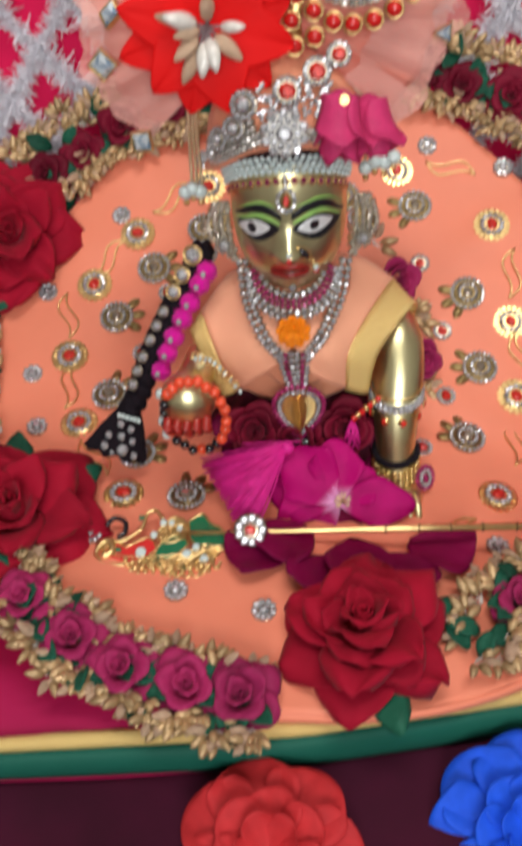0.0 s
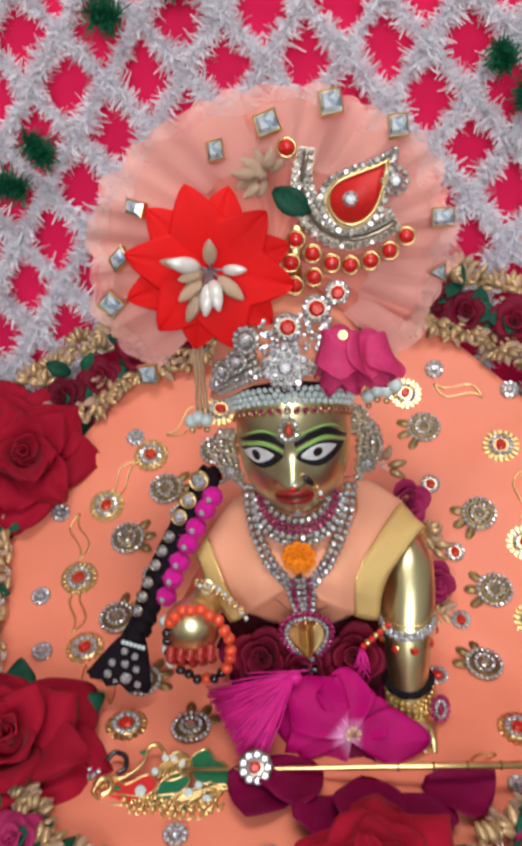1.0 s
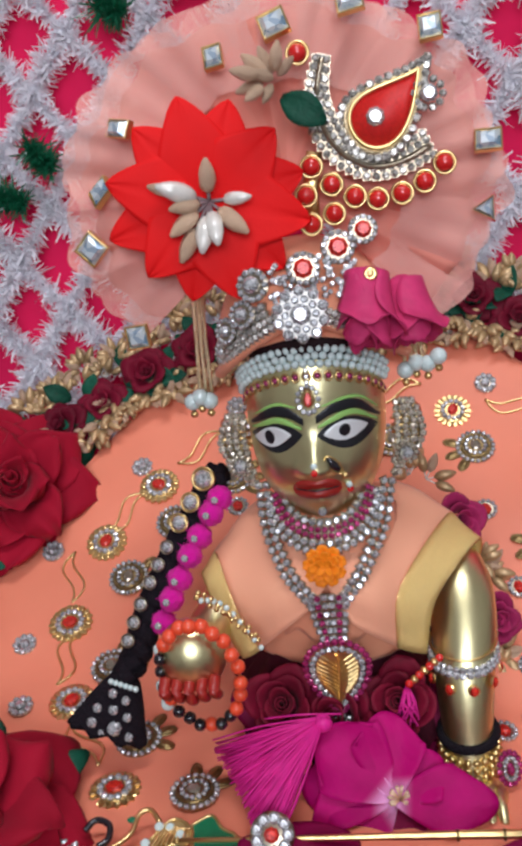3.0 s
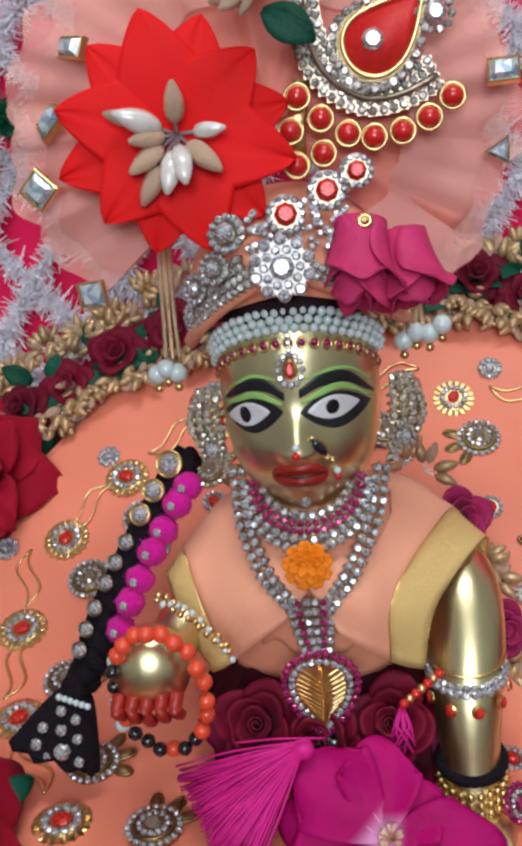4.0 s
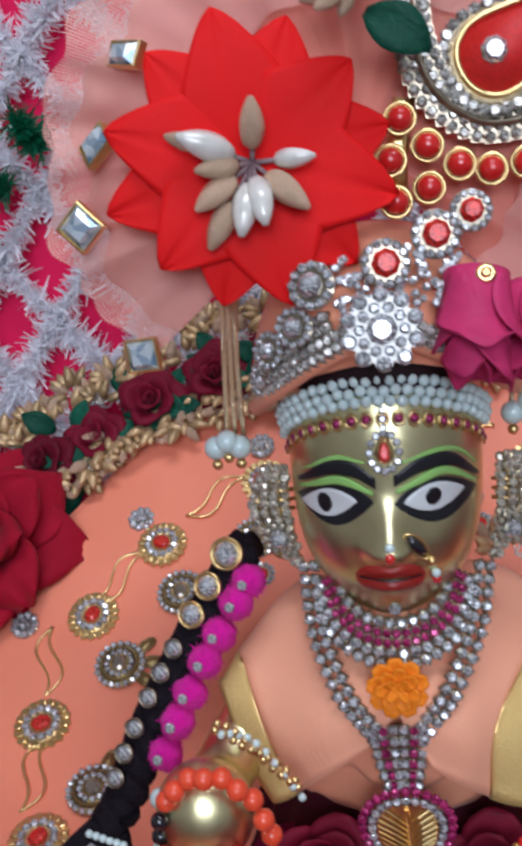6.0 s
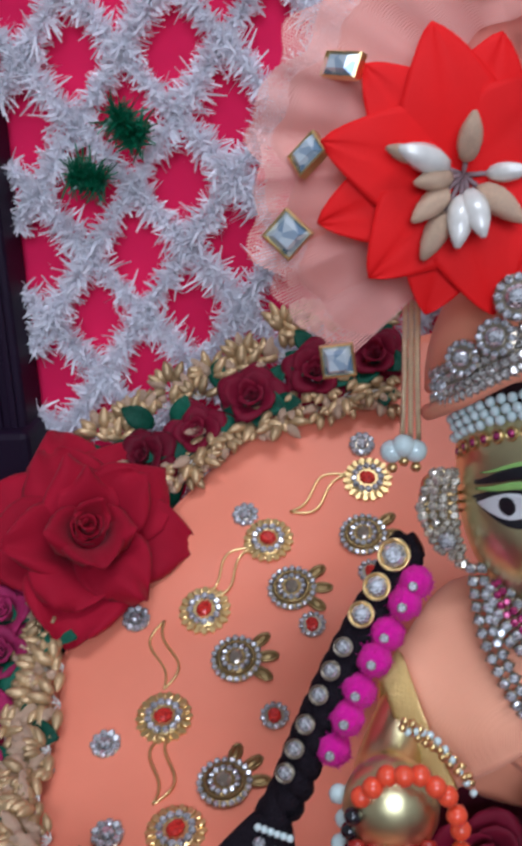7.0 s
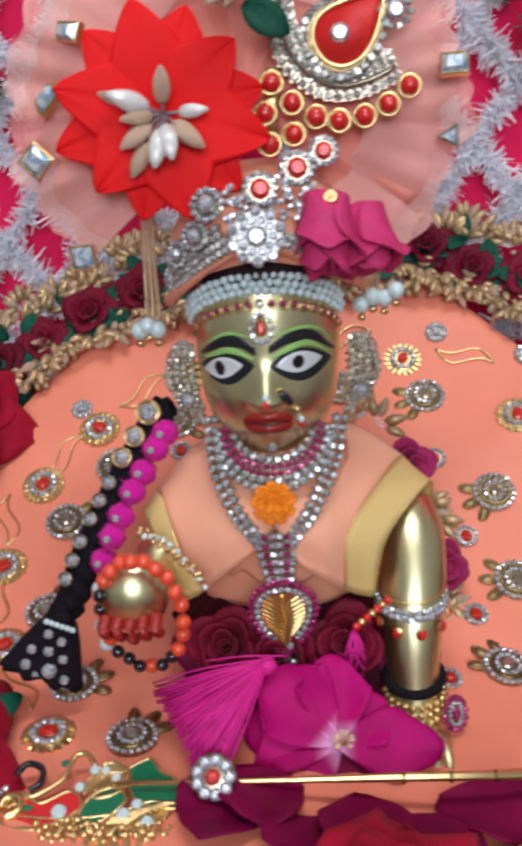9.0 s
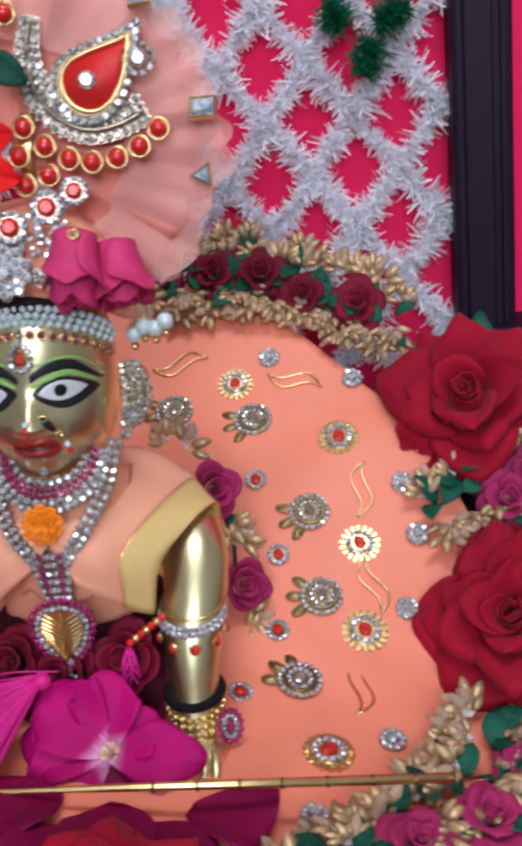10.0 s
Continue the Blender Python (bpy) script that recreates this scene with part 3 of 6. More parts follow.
def big_rose(m, seed, label):
    rnd = random.Random(seed)
    ob = thing("fabric_rose", label, "artificial rose", "large crimson roses", at=m)
    part("bud", bud_sheet(2.6, 0.03, 0.15, 0.5), ROSE_RED, ob)
    part("heart", ball(14, 9, 0.20, 0.20, 0.30), ROSE_RED, ob).matrix_basis = pose(0, 0, 0.20)
    for n, r0, L, a0, a1, w, z0 in WHORLS:
        off = rnd.uniform(0, 6)
        for i in range(n):
            th = off + 2 * math.pi * (i + rnd.uniform(-0.30, 0.30)) / n
            part("petal", petal_sheet(n, r0, L * rnd.uniform(0.82, 1.12), a0 + rnd.uniform(-10, 10), a1 + rnd.uniform(-26, 14), w * rnd.uniform(0.85, 1.15), th, z0 + rnd.uniform(-0.01, 0.05), rnd, 13, 0.012, rnd.uniform(0.05, 0.28), rnd.uniform(0.02, 0.07)), ROSE_RED, ob)
    for i in range(3):
        leaf = petal_sheet(3, 0.3, 0.8, 80, 100, 0.22, rnd.uniform(0, 6), -0.05, rnd, 7)
        part("sepal", leaf, LEAF, ob, "green cloth leaf under the petals")
    return ob


big_rose(on_dress(0.029, 0.303, 0.006, 20, 0.042, (-0.05, -0.12, 1.0)), 3, "large crimson velvet artificial rose lying at the front of the dress")
big_rose(on_dress(-0.185, 0.572, 0.004, 80, 0.050, (0.25, -0.75, 0.6)), 8, "large crimson velvet artificial rose resting beside the tinsel backdrop")
big_rose(on_dress(-0.152, 0.378, 0.006, 10, 0.046, (0.15, -0.45, 0.9)), 12, "large crimson velvet artificial rose on the garland's front corner")
big_rose(on_dress(0.196, 0.578, 0.004, 120, 0.050, (-0.2, -0.8, 0.6)), 21, "large crimson velvet artificial rose leaning by the dark post")
big_rose(on_dress(0.200, 0.484, 0.008, 200, 0.048, (-0.2, -0.7, 0.7)), 27, "large crimson velvet artificial rose on the dress's side edge")


def small_rose_mesh(mat_, seed):
    rnd = random.Random(seed)
    s = Shape()
    s.add(bud_sheet(2.2, 0.04, 0.18, 0.5, 14, 0.02))
    for n, r0, L, a0, a1, w, z0 in ((3, 0.14, 0.55, 0, 40, 0.36, 0.2), (4, 0.2, 0.62, 22, 84, 0.46, 0.1), (5, 0.24, 0.74, 52, 112, 0.54, 0.03)):
        off = rnd.uniform(0, 6)
        for i in range(n):
            s.add(petal_sheet(n, r0, L * rnd.uniform(0.9, 1.1), a0, a1 + rnd.uniform(-15, 12), w, off + 2 * math.pi * i / n, z0, rnd, 6, 0.025, 0.05))
    ob = part("rose_pattern", s, mat_)
    mesh = ob.data
    bpy.data.objects.remove(ob)
    return mesh


def keep_mesh(shape, mats, smooth=True):
    ob = part("pattern", shape, mats, smooth=smooth)
    mesh = ob.data
    bpy.data.objects.remove(ob)
    return mesh


SMALL_DARK = [small_rose_mesh(ROSE_DARK, k) for k in range(3)]
SMALL_PINK = [small_rose_mesh(ROSE_PINK, 10 + k) for k in range(3)]


def pod(length=1.0, width=0.36):
    """A teardrop seed pod along +x."""
    t = np.linspace(0, 1, 8)
    r = width * np.sin(math.pi * t ** 0.85) ** 0.6 * 0.5
    r[0], r[-1] = 0.03, 0.05
    return tube(np.stack([t * length, 0 * t, 0.05 * np.sin(t * 3)], 1), r, 7)


def pod_cluster(n, seed, spread=65):
    rnd = random.Random(seed)
    s = Shape()
    for i in range(n):
        a = -spread + 2 * spread * (i + rnd.uniform(-0.2, 0.2)) / max(n - 1, 1)
        L = rnd.uniform(0.85, 1.15)
        m = pose(0, 0, 0, 0, rnd.uniform(-38, 4), a) @ pose(rnd.uniform(0.3, 0.55), 0, 0)
        s.add(pod(0.95 * L, rnd.uniform(0.40, 0.52)), m, 0 if rnd.random() < 0.7 else 1)
        s.add(tube([(0, 0, 0), (0.3, 0, 0.01), (0.5, 0, 0.02)], 0.035, 5), pose(0, 0, 0, 0, -12, a), 2)
    return keep_mesh(s, [POD, POD_PALE, POD_PEARL])


CLUSTERS = [pod_cluster(n, k) for n, k in ((5, 1), (6, 2), (4, 3), (6, 4))]


def leaf_shape(fold=0.12):
    t, u = np.linspace(0, 1, 8), np.linspace(-1, 1, 5)
    tt, uu = np.meshgrid(t, u, indexing="ij")
    w = 0.32 * np.sin(math.pi * np.clip(tt * 0.93 + 0.05, 0, 1)) ** 0.8
    return sheet(np.stack([tt, uu * w, fold * abs(uu) * w * 2 + 0.12 * np.sin(tt * 3)], 2), 0.02)


LEAF_MESH = keep_mesh(leaf_shape(), LEAF)


def garland(label, line, roses, rose_meshes, inner=1, step=0.0105, rose_size=0.0125, seed=0, lift=0.002, pods=1.0, pod_rows=((0.012, 1), (-0.012, -1))):
    """Pods, leaves and small roses along a line on the dress."""
    rnd = random.Random(seed)
    ob = thing("flower_garland", label, "garland", "garlands round the dress")
    length = float(np.linalg.norm(np.diff(np.array(line), axis=0), axis=1).sum())
    pts = smooth_line(line, max(4, int(length / step)))
    tang = np.gradient(pts, axis=0)
    for i, (p, t) in enumerate(zip(pts, tang)):
        t = t / np.linalg.norm(t)
        nrm = np.array((-t[1], t[0]))
        for off, sgn in pod_rows:
            for rep in range(3):
                if rnd.random() < 0.88 * pods:
                    q = p + nrm * (off * rnd.uniform(0.35, 1.0)) + t * rnd.uniform(-0.004, 0.004)
                    ang = math.degrees(math.atan2(nrm[1] * sgn, nrm[0] * sgn)) + rnd.uniform(-35, 35)
                    shared("seed_pod", rnd.choice(CLUSTERS), ob, on_dress(q[0], q[1], lift + rnd.uniform(0.001, 0.006), ang, rnd.uniform(0.0085, 0.0115)))
        for rep in range(2):
            q = p + nrm * rnd.uniform(-0.01, 0.01)
            shared("leaf", LEAF_MESH, ob, on_dress(q[0], q[1], lift + 0.003, rnd.uniform(0, 360), rnd.uniform(0.013, 0.019)) @ pose(0, 0, 0, rnd.uniform(-30, 30), rnd.uniform(-40, -5)), "green cloth leaf")
    for x, y in roses:
        n = drape_normal(x, y)
        shared("rose_head", rnd.choice(rose_meshes), ob, on_dress(x, y, lift + 0.004, rnd.uniform(0, 360), rose_size * rnd.uniform(0.92, 1.08), (n.x + rnd.uniform(-0.15, 0.15), n.y - 0.25, n.z)), "small paper rose")
        for k in range(3):
            shared("leaf", LEAF_MESH, ob, on_dress(x, y, lift + 0.003, rnd.uniform(0, 360), 0.019) @ pose(0, 0, 0, 0, -14), "green cloth leaf")
    return ob


garland("rose pink paper roses, gold seed pods and green leaves", [(-0.150, 0.338), (-0.132, 0.318), (-0.108, 0.299), (-0.081, 0.284), (-0.052, 0.275), (-0.022, 0.268)],
        [(-0.134, 0.322), (-0.108, 0.301), (-0.081, 0.286), (-0.052, 0.277), (-0.027, 0.272)], SMALL_PINK, seed=1, rose_size=0.0195, pod_rows=((0.014, 1), (-0.017, -1)))
garland("mauve paper roses, pale seed pods and green leaves", [(0.078, 0.304), (0.100, 0.330), (0.132, 0.360), (0.164, 0.395), (0.182, 0.432)],
        [(0.106, 0.330), (0.140, 0.352), (0.168, 0.372), (0.190, 0.405)], SMALL_PINK, seed=2, rose_size=0.0185, pod_rows=((0.015, 1), (-0.015, -1)))
garland("dark maroon paper roses and gold pods by the tinsel", [(-0.178, 0.604), (-0.161, 0.610), (-0.136, 0.619), (-0.110, 0.628), (-0.079, 0.634), (-0.045, 0.637)],
        [(-0.161, 0.605), (-0.136, 0.614), (-0.110, 0.625), (-0.079, 0.632), (-0.050, 0.637)], SMALL_DARK, seed=3, rose_size=0.0185, pod_rows=((0.016, 1), (-0.014, -1)))
garland("dark maroon paper roses and gold pods behind the crown", [(0.020, 0.644), (0.055, 0.645), (0.086, 0.643), (0.112, 0.635), (0.140, 0.628), (0.160, 0.622)],
        [(0.055, 0.645), (0.084, 0.643), (0.108, 0.633), (0.139, 0.628), (0.022, 0.646)], SMALL_DARK, seed=4, rose_size=0.0185, pod_rows=((0.014, 1), (-0.014, -1)))
garland("pink paper roses, silvery pods and leaves along the dress edge", [(-0.205, 0.545), (-0.202, 0.515), (-0.200, 0.485), (-0.195, 0.455), (-0.187, 0.432)],
        [(-0.214, 0.541), (-0.212, 0.524), (-0.220, 0.500), (-0.214, 0.470)], SMALL_PINK, seed=5, rose_size=0.0185, pod_rows=((0.014, -1), (0.018, -1), (-0.006, 1)))
garland("mauve paper roses and gold pods between two large roses", [(0.172, 0.533), (0.190, 0.540), (0.214, 0.548)],
        [(0.208, 0.536), (0.222, 0.545)], SMALL_PINK, seed=6, rose_size=0.018)


# ---- the brass statue: one mesh ----
HC, HA, HB, HD = (0.0005, 0.456, 0.150), 0.0292, 0.0465, 0.036


def section(w):
    return np.maximum(1 - abs(w) ** 2.7, 0) ** (1 / 2.1)


def face_bumps(x, z):
    g = lambda cx, cz, sx, sz: np.exp(-((x - cx) / sx) ** 2 - ((z - cz) / sz) ** 2)
    t = np.clip((0.153 - z) / 0.018, 0, 1)
    nose = (0.0008 + 0.0078 * t ** 1.5) * np.exp(-(x / (0.0032 + 0.0026 * t)) ** 2) * np.where(z < 0.135, np.exp(-((z - 0.135) / 0.003) ** 2), 1) * np.clip((0.153 - z) / 0.008, 0, 1)
    wings = 0.0026 * (g(-0.0046, 0.1345, 0.0022, 0.0026) + g(0.0046, 0.1345, 0.0022, 0.0026))
    cheeks = 0.0022 * (g(-0.016, 0.129, 0.008, 0.010) + g(0.016, 0.129, 0.008, 0.010))
    lips = 0.0034 * g(0, 0.1287, 0.0085, 0.0020) + 0.0040 * g(0, 0.1236, 0.0075, 0.0024)
    chin = 0.0035 * g(0, 0.113, 0.008, 0.005)
    sockets = -0.0012 * (g(-0.0155, 0.146, 0.008, 0.005) + g(0.0155, 0.146, 0.008, 0.005))
    return nose + wings + cheeks + lips + chin + sockets


def narrow(w):
    return 1 - 0.10 * np.clip(-w, 0, 1) ** 1.8


def face_y(x, z):
    """Depth of the face's front at x across and height z."""
    w = (np.asarray(z) - HC[2]) / HB
    s = section(w)
    k = np.clip((np.asarray(x) - HC[0]) / np.maximum(HA * s * narrow(w), 1e-6), -0.999, 0.999)
    return HC[1] - HD * s * np.sqrt(1 - k * k) - face_bumps(np.asarray(x) - HC[0], np.asarray(z))


def face_patch(outline, off, rings=7):
    """A painted patch that follows the face, thick enough to have an edge."""
    o = np.asarray(outline, float)
    c = o.mean(0)
    n = len(o)
    v, f = [], []
    for k in range(rings):
        q = c + (o - c) * (1 - k / rings)
        v += [(x, float(face_y(x, z)) - (off if k else off * 0.3), z) for x, z in q]
    v.append((c[0], float(face_y(*c)) - off, c[1]))
    for k in range(rings - 1):
        f += [(k * n + i, k * n + (i + 1) % n, (k + 1) * n + (i + 1) % n, (k + 1) * n + i) for i in range(n)]
    f += [((rings - 1) * n + i, (rings - 1) * n + (i + 1) % n, rings * n) for i in range(n)]
    return np.array(v), f


def eye_outline(x0, x1, z0, top, bottom, n=24, sweep=0.0):
    """An almond between two corners."""
    t = np.linspace(0, 1, n)
    up = [(x0 + (x1 - x0) * a, z0 + sweep * a + top * math.sin(math.pi * a) ** 0.8) for a in t]
    dn = [(x0 + (x1 - x0) * a, z0 + sweep * a - bottom * math.sin(math.pi * a) ** 0.9) for a in t[::-1]]
    return up + dn[1:-1]


def face_band(points, widths, off, n=24):
    c = smooth_line(points, n)
    w = np.interp(np.linspace(0, 1, n), np.linspace(0, 1, len(widths)), widths)
    cols = np.linspace(0.5, -0.5, 5)
    p = np.array([[(x, float(face_y(x, z + k * b)) - off, z + k * b) for k in cols] for (x, z), b in zip(c, w)])
    return sheet(p, off)


statue = Shape()
ws = np.sin(np.linspace(-math.pi / 2, math.pi / 2, 70))
th = np.linspace(0, 2 * math.pi, 96, endpoint=False)
W_, T_ = np.meshgrid(ws, th, indexing="ij")
S_ = section(W_)
hx = HC[0] + HA * S_ * narrow(W_) * np.sin(T_)
hz = HC[2] + HB * W_
hy = HC[1] - np.where(np.cos(T_) > 0, HD, 0.032) * S_ * np.cos(T_) - np.where(np.cos(T_) > 0.05, face_bumps(hx - HC[0], hz), 0)
statue.add((np.stack([hx, hy, hz], 2).reshape(-1, 3), grid_faces(70, 96, False, True)), slot=0)
statue.add(tube([(0, 0.462, 0.085), (0, 0.460, 0.112)], [0.017, 0.0145], 24))
statue.add(ball(32, 20, 0.036, 0.028, 0.048), pose(0, 0.462, 0.066))
statue.add(ball(28, 16, 0.044, 0.050, 0.030), pose(0, 0.490, 0.022))
# each eye: black rim, white, pupil, lime lid, black brow, lime brow line; the gaze is turned a little to one side
for rim_, white, pupil, lid, brow_, line_ in (
        ((-0.0031, -0.0258, 0.1492, 0.0060, 0.0066, -0.0030), (-0.0074, -0.0245, 0.1492, 0.0048, 0.0040, -0.0040), (-0.0171, 0.1474, 0.0025, 0.0034),
         ((-0.0033, 0.1518), (-0.0130, 0.1549), (-0.0248, 0.1497)), ((-0.0024, 0.1545), (-0.0084, 0.1582), (-0.0161, 0.1577), (-0.0251, 0.1515)), ((-0.0050, 0.1604), (-0.0135, 0.1612), (-0.0238, 0.1552))),
        ((0.0024, 0.0262, 0.1486, 0.0066, 0.0063, -0.0020), (0.0046, 0.0228, 0.1485, 0.0048, 0.0038, -0.0003), (0.0133, 0.1490, 0.0026, 0.0030),
         ((0.0031, 0.1520), (0.0141, 0.1558), (0.0199, 0.1542), (0.0262, 0.1484)), ((0.0026, 0.1550), (0.0105, 0.1588), (0.0192, 0.1580), (0.0273, 0.1495)), ((0.0047, 0.1599), (0.0145, 0.1619), (0.0212, 0.1600), (0.0265, 0.1535)))):
    statue.add(face_patch(eye_outline(*rim_[:5], sweep=rim_[5]), 0.0003), slot=2)
    statue.add(face_patch(eye_outline(*white[:5], sweep=white[5]), 0.0006), slot=1)
    statue.add(face_patch([(pupil[0] + pupil[2] * math.cos(a), pupil[1] + pupil[3] * math.sin(a)) for a in np.linspace(0, 2 * math.pi, 20, endpoint=False)], 0.0009, 4), slot=2)
    statue.add(face_band(lid, (0.0010, 0.0025, 0.0022, 0.0008), 0.00045), slot=3)
    statue.add(face_band(brow_, (0.0030, 0.0044, 0.0038, 0.0012), 0.0003), slot=2)
    statue.add(face_band(line_, (0.0004, 0.0013, 0.0012, 0.0004), 0.0003), slot=3)
mouth = [(0.0003 + 0.0098 * np.sign(math.cos(a)) * abs(math.cos(a)) ** 0.75, 0.1262 + (0.0048 if math.sin(a) > 0 else 0.0054) * np.sign(math.sin(a)) * abs(math.sin(a)) ** 0.85 - (0.0009 * math.exp(-(math.cos(a) / 0.22) ** 2) if math.sin(a) > 0 else 0)) for a in np.linspace(0, 2 * math.pi, 48, endpoint=False)]
statue.add(face_patch(mouth, 0.0003), slot=4)
statue.add(face_band([(-0.0085, 0.1262), (0.0003, 0.1256), (0.0090, 0.1262)], (0.0002, 0.0005, 0.0002), 0.0006), slot=5)
# arm that leans on the ground
statue.add(tube(smooth_line([(0.044, 0.474, 0.078), (0.0530, 0.462, 0.069), (0.0555, 0.445, 0.053), (0.0535, 0.430, 0.030), (0.053, 0.420, 0.000), (0.054, 0.416, -0.010)], 24), np.interp(np.linspace(0, 1, 24), (0, 0.25, 0.5, 0.8, 1), (0.012, 0.0150, 0.0135, 0.0105, 0.0100)), 28))
statue.add(ball(20, 12, 0.0115, 0.012, 0.0065), pose(0.0555, 0.408, -0.009))
for i in range(4):
    x = 0.0475 + 0.0048 * i
    statue.add(tube(smooth_line([(x, 0.406, -0.006), (x + 0.001, 0.398, -0.0065), (x + 0.0015, 0.391, -0.011)], 8), np.linspace(0.0027, 0.002, 8), 10))
# bent arm with the raised hand
statue.add(tube(smooth_line([(-0.030, 0.462, 0.086), (-0.044, 0.447, 0.072), (-0.055, 0.425, 0.061), (-0.055, 0.405, 0.066)], 20), np.linspace(0.0115, 0.009, 20), 22))
statue.add(ball(28, 18, 0.0138, 0.0122, 0.0150), pose(-0.0540, 0.3955, 0.0700))
for i in range(5):
    x = -0.0640 + 0.0049 * i
    dip = 0.0012 * abs(i - 2)
    statue.add(tube(smooth_line([(x, 0.3875, 0.0640), (x, 0.3825, 0.0610), (x + 0.0004, 0.3830, 0.0575 + dip), (x + 0.0008, 0.3860, 0.0550 + dip)], 12), np.linspace(0.0025, 0.0020, 12), 12), slot=4)
tagged(part("deity_statue", statue, [BRASS, WHITE_PAINT, BLACK_PAINT, GREEN_PAINT, LIP_PAINT, BLACK_PAINT]), "small polished brass deity statue with painted face, leaning on one arm", "statue")


# ---- stones and motifs on the dress ----
def stone_ring(s, n, radius, r, slot, z=0.0, stone=STONE6, sx=1.0):
    for i in range(n):
        a = 2 * math.pi * i / n
        s.add(stone, Matrix.Translation((sx * radius * math.cos(a), radius * math.sin(a), z)) @ Matrix.Scale(r, 4), slot)
    return s


def scallop(n, r0, r1, h, res=6):
    """A fluted gold rim plate."""
    out = []
    for i in range(n * res):
        a = 2 * math.pi * i / (n * res)
        out.append(((r0 + (r1 - r0) * abs(math.sin(n * a / 2))) * math.cos(a), (r0 + (r1 - r0) * abs(math.sin(n * a / 2))) * math.sin(a)))
    return plate(out, h)


rosette = Shape().add(scallop(18, 0.0096, 0.0116, 0.0012), slot=1).add(disc(0.0078, 0.0022, 24), slot=1)
for i in range(18):
    rosette.add(ball(6, 4, 0.0019, 0.0009, 0.0008), pose(0, 0, 0, 0, 0, 20 * i) @ pose(0.0094, 0, 0.0014), 1)
stone_ring(rosette, 12, 0.0062, 0.0017, 0, 0.0028)
ROSETTE = keep_mesh(rosette, [CRYSTAL, GOLD], False)
OVAL_RED = keep_mesh(Shape().add(STONE, Matrix.Diagonal((0.0040, 0.0033, 0.0022, 1))), RED_STONE, False)

brooch = Shape().add(disc(0.0098, 0.0016, 28), slot=1)
stone_ring(brooch, 20, 0.0092, 0.0013, 0, 0.0018)
brooch.add(ring(0.0070, 0.0007, 28), pose(0, 0, 0.0022), 1)
stone_ring(brooch, 12, 0.0050, 0.00125, 0, 0.0030)
brooch.add(disc(0.0062, 0.0028, 20), slot=1)
BROOCH = keep_mesh(brooch, [CRYSTAL, ANTIQUE], False)
BROOCH_STONE = keep_mesh(Shape().add(STONE, Matrix.Diagonal((0.0028, 0.0034, 0.002, 1))), material("smoky_stone", (0.32, 0.26, 0.2), 0.08, 0.5, 0.3, 500, coat=0.8), False)
loops = Shape()
for a in (-36, 0, 36):
    t = np.linspace(0, 2 * math.pi, 16, endpoint=False)
    loops.add(tube(np.stack([0.0125 + 0.0042 * np.cos(t), 0.0020 * np.sin(t), 0.001 + 0 * t], 1), 0.0007, 6, True), pose(0, 0, 0, 0, 0, a) @ pose(0, 0, 0))
    loops.add(ball(8, 5, 0.0044, 0.0021, 0.0014), pose(0, 0, 0, 0, 0, a) @ pose(0.0125, 0, 0.0008))
BROOCH_LEAF = keep_mesh(loops, ANTIQUE)

ringed = Shape().add(disc(0.0052, 0.0012, 18), slot=1)
stone_ring(ringed, 12, 0.0045, 0.0012, 0, 0.0014)
RINGED = keep_mesh(ringed, [CRYSTAL, SILVER], False)
SMALL_RED = keep_mesh(Shape().add(STONE, Matrix.Diagonal((0.0026, 0.0032, 0.002, 1))), RED_STONE, False)

CLUSTER = keep_mesh(Shape().add(disc(0.0060, 0.0012, 18)), SILVER, False)
CLUSTER_STONE = keep_mesh(Shape().add(STONE, Matrix.Scale(0.0018, 4)), CRYSTAL, False)

t_ = np.linspace(-1, 1, 20)
vine = Shape()
for s in (-1, 1):
    vine.add(tube(np.stack([0.0135 * t_, s * 0.0032 * np.cos(t_ * math.pi / 2) + 0.0028 * np.sin(t_ * math.pi), 0.0008 + 0 * t_], 1), 0.00058, 6))
VINE = keep_mesh(vine, GOLD)


def motif(name, mesh, x, y, spin, size, label, centre=None, up=0.0006, squash=1.0):
    m = on_dress(x, y, up, spin, size) @ Matrix.Diagonal((1, squash, 1, 1))
    ob = shared(name, mesh, dress, m, label)
    if centre:
        shared("centre_stone", centre, ob, pose(0, 0, 0.0032 if mesh is not RINGED else 0.0018))
    return ob


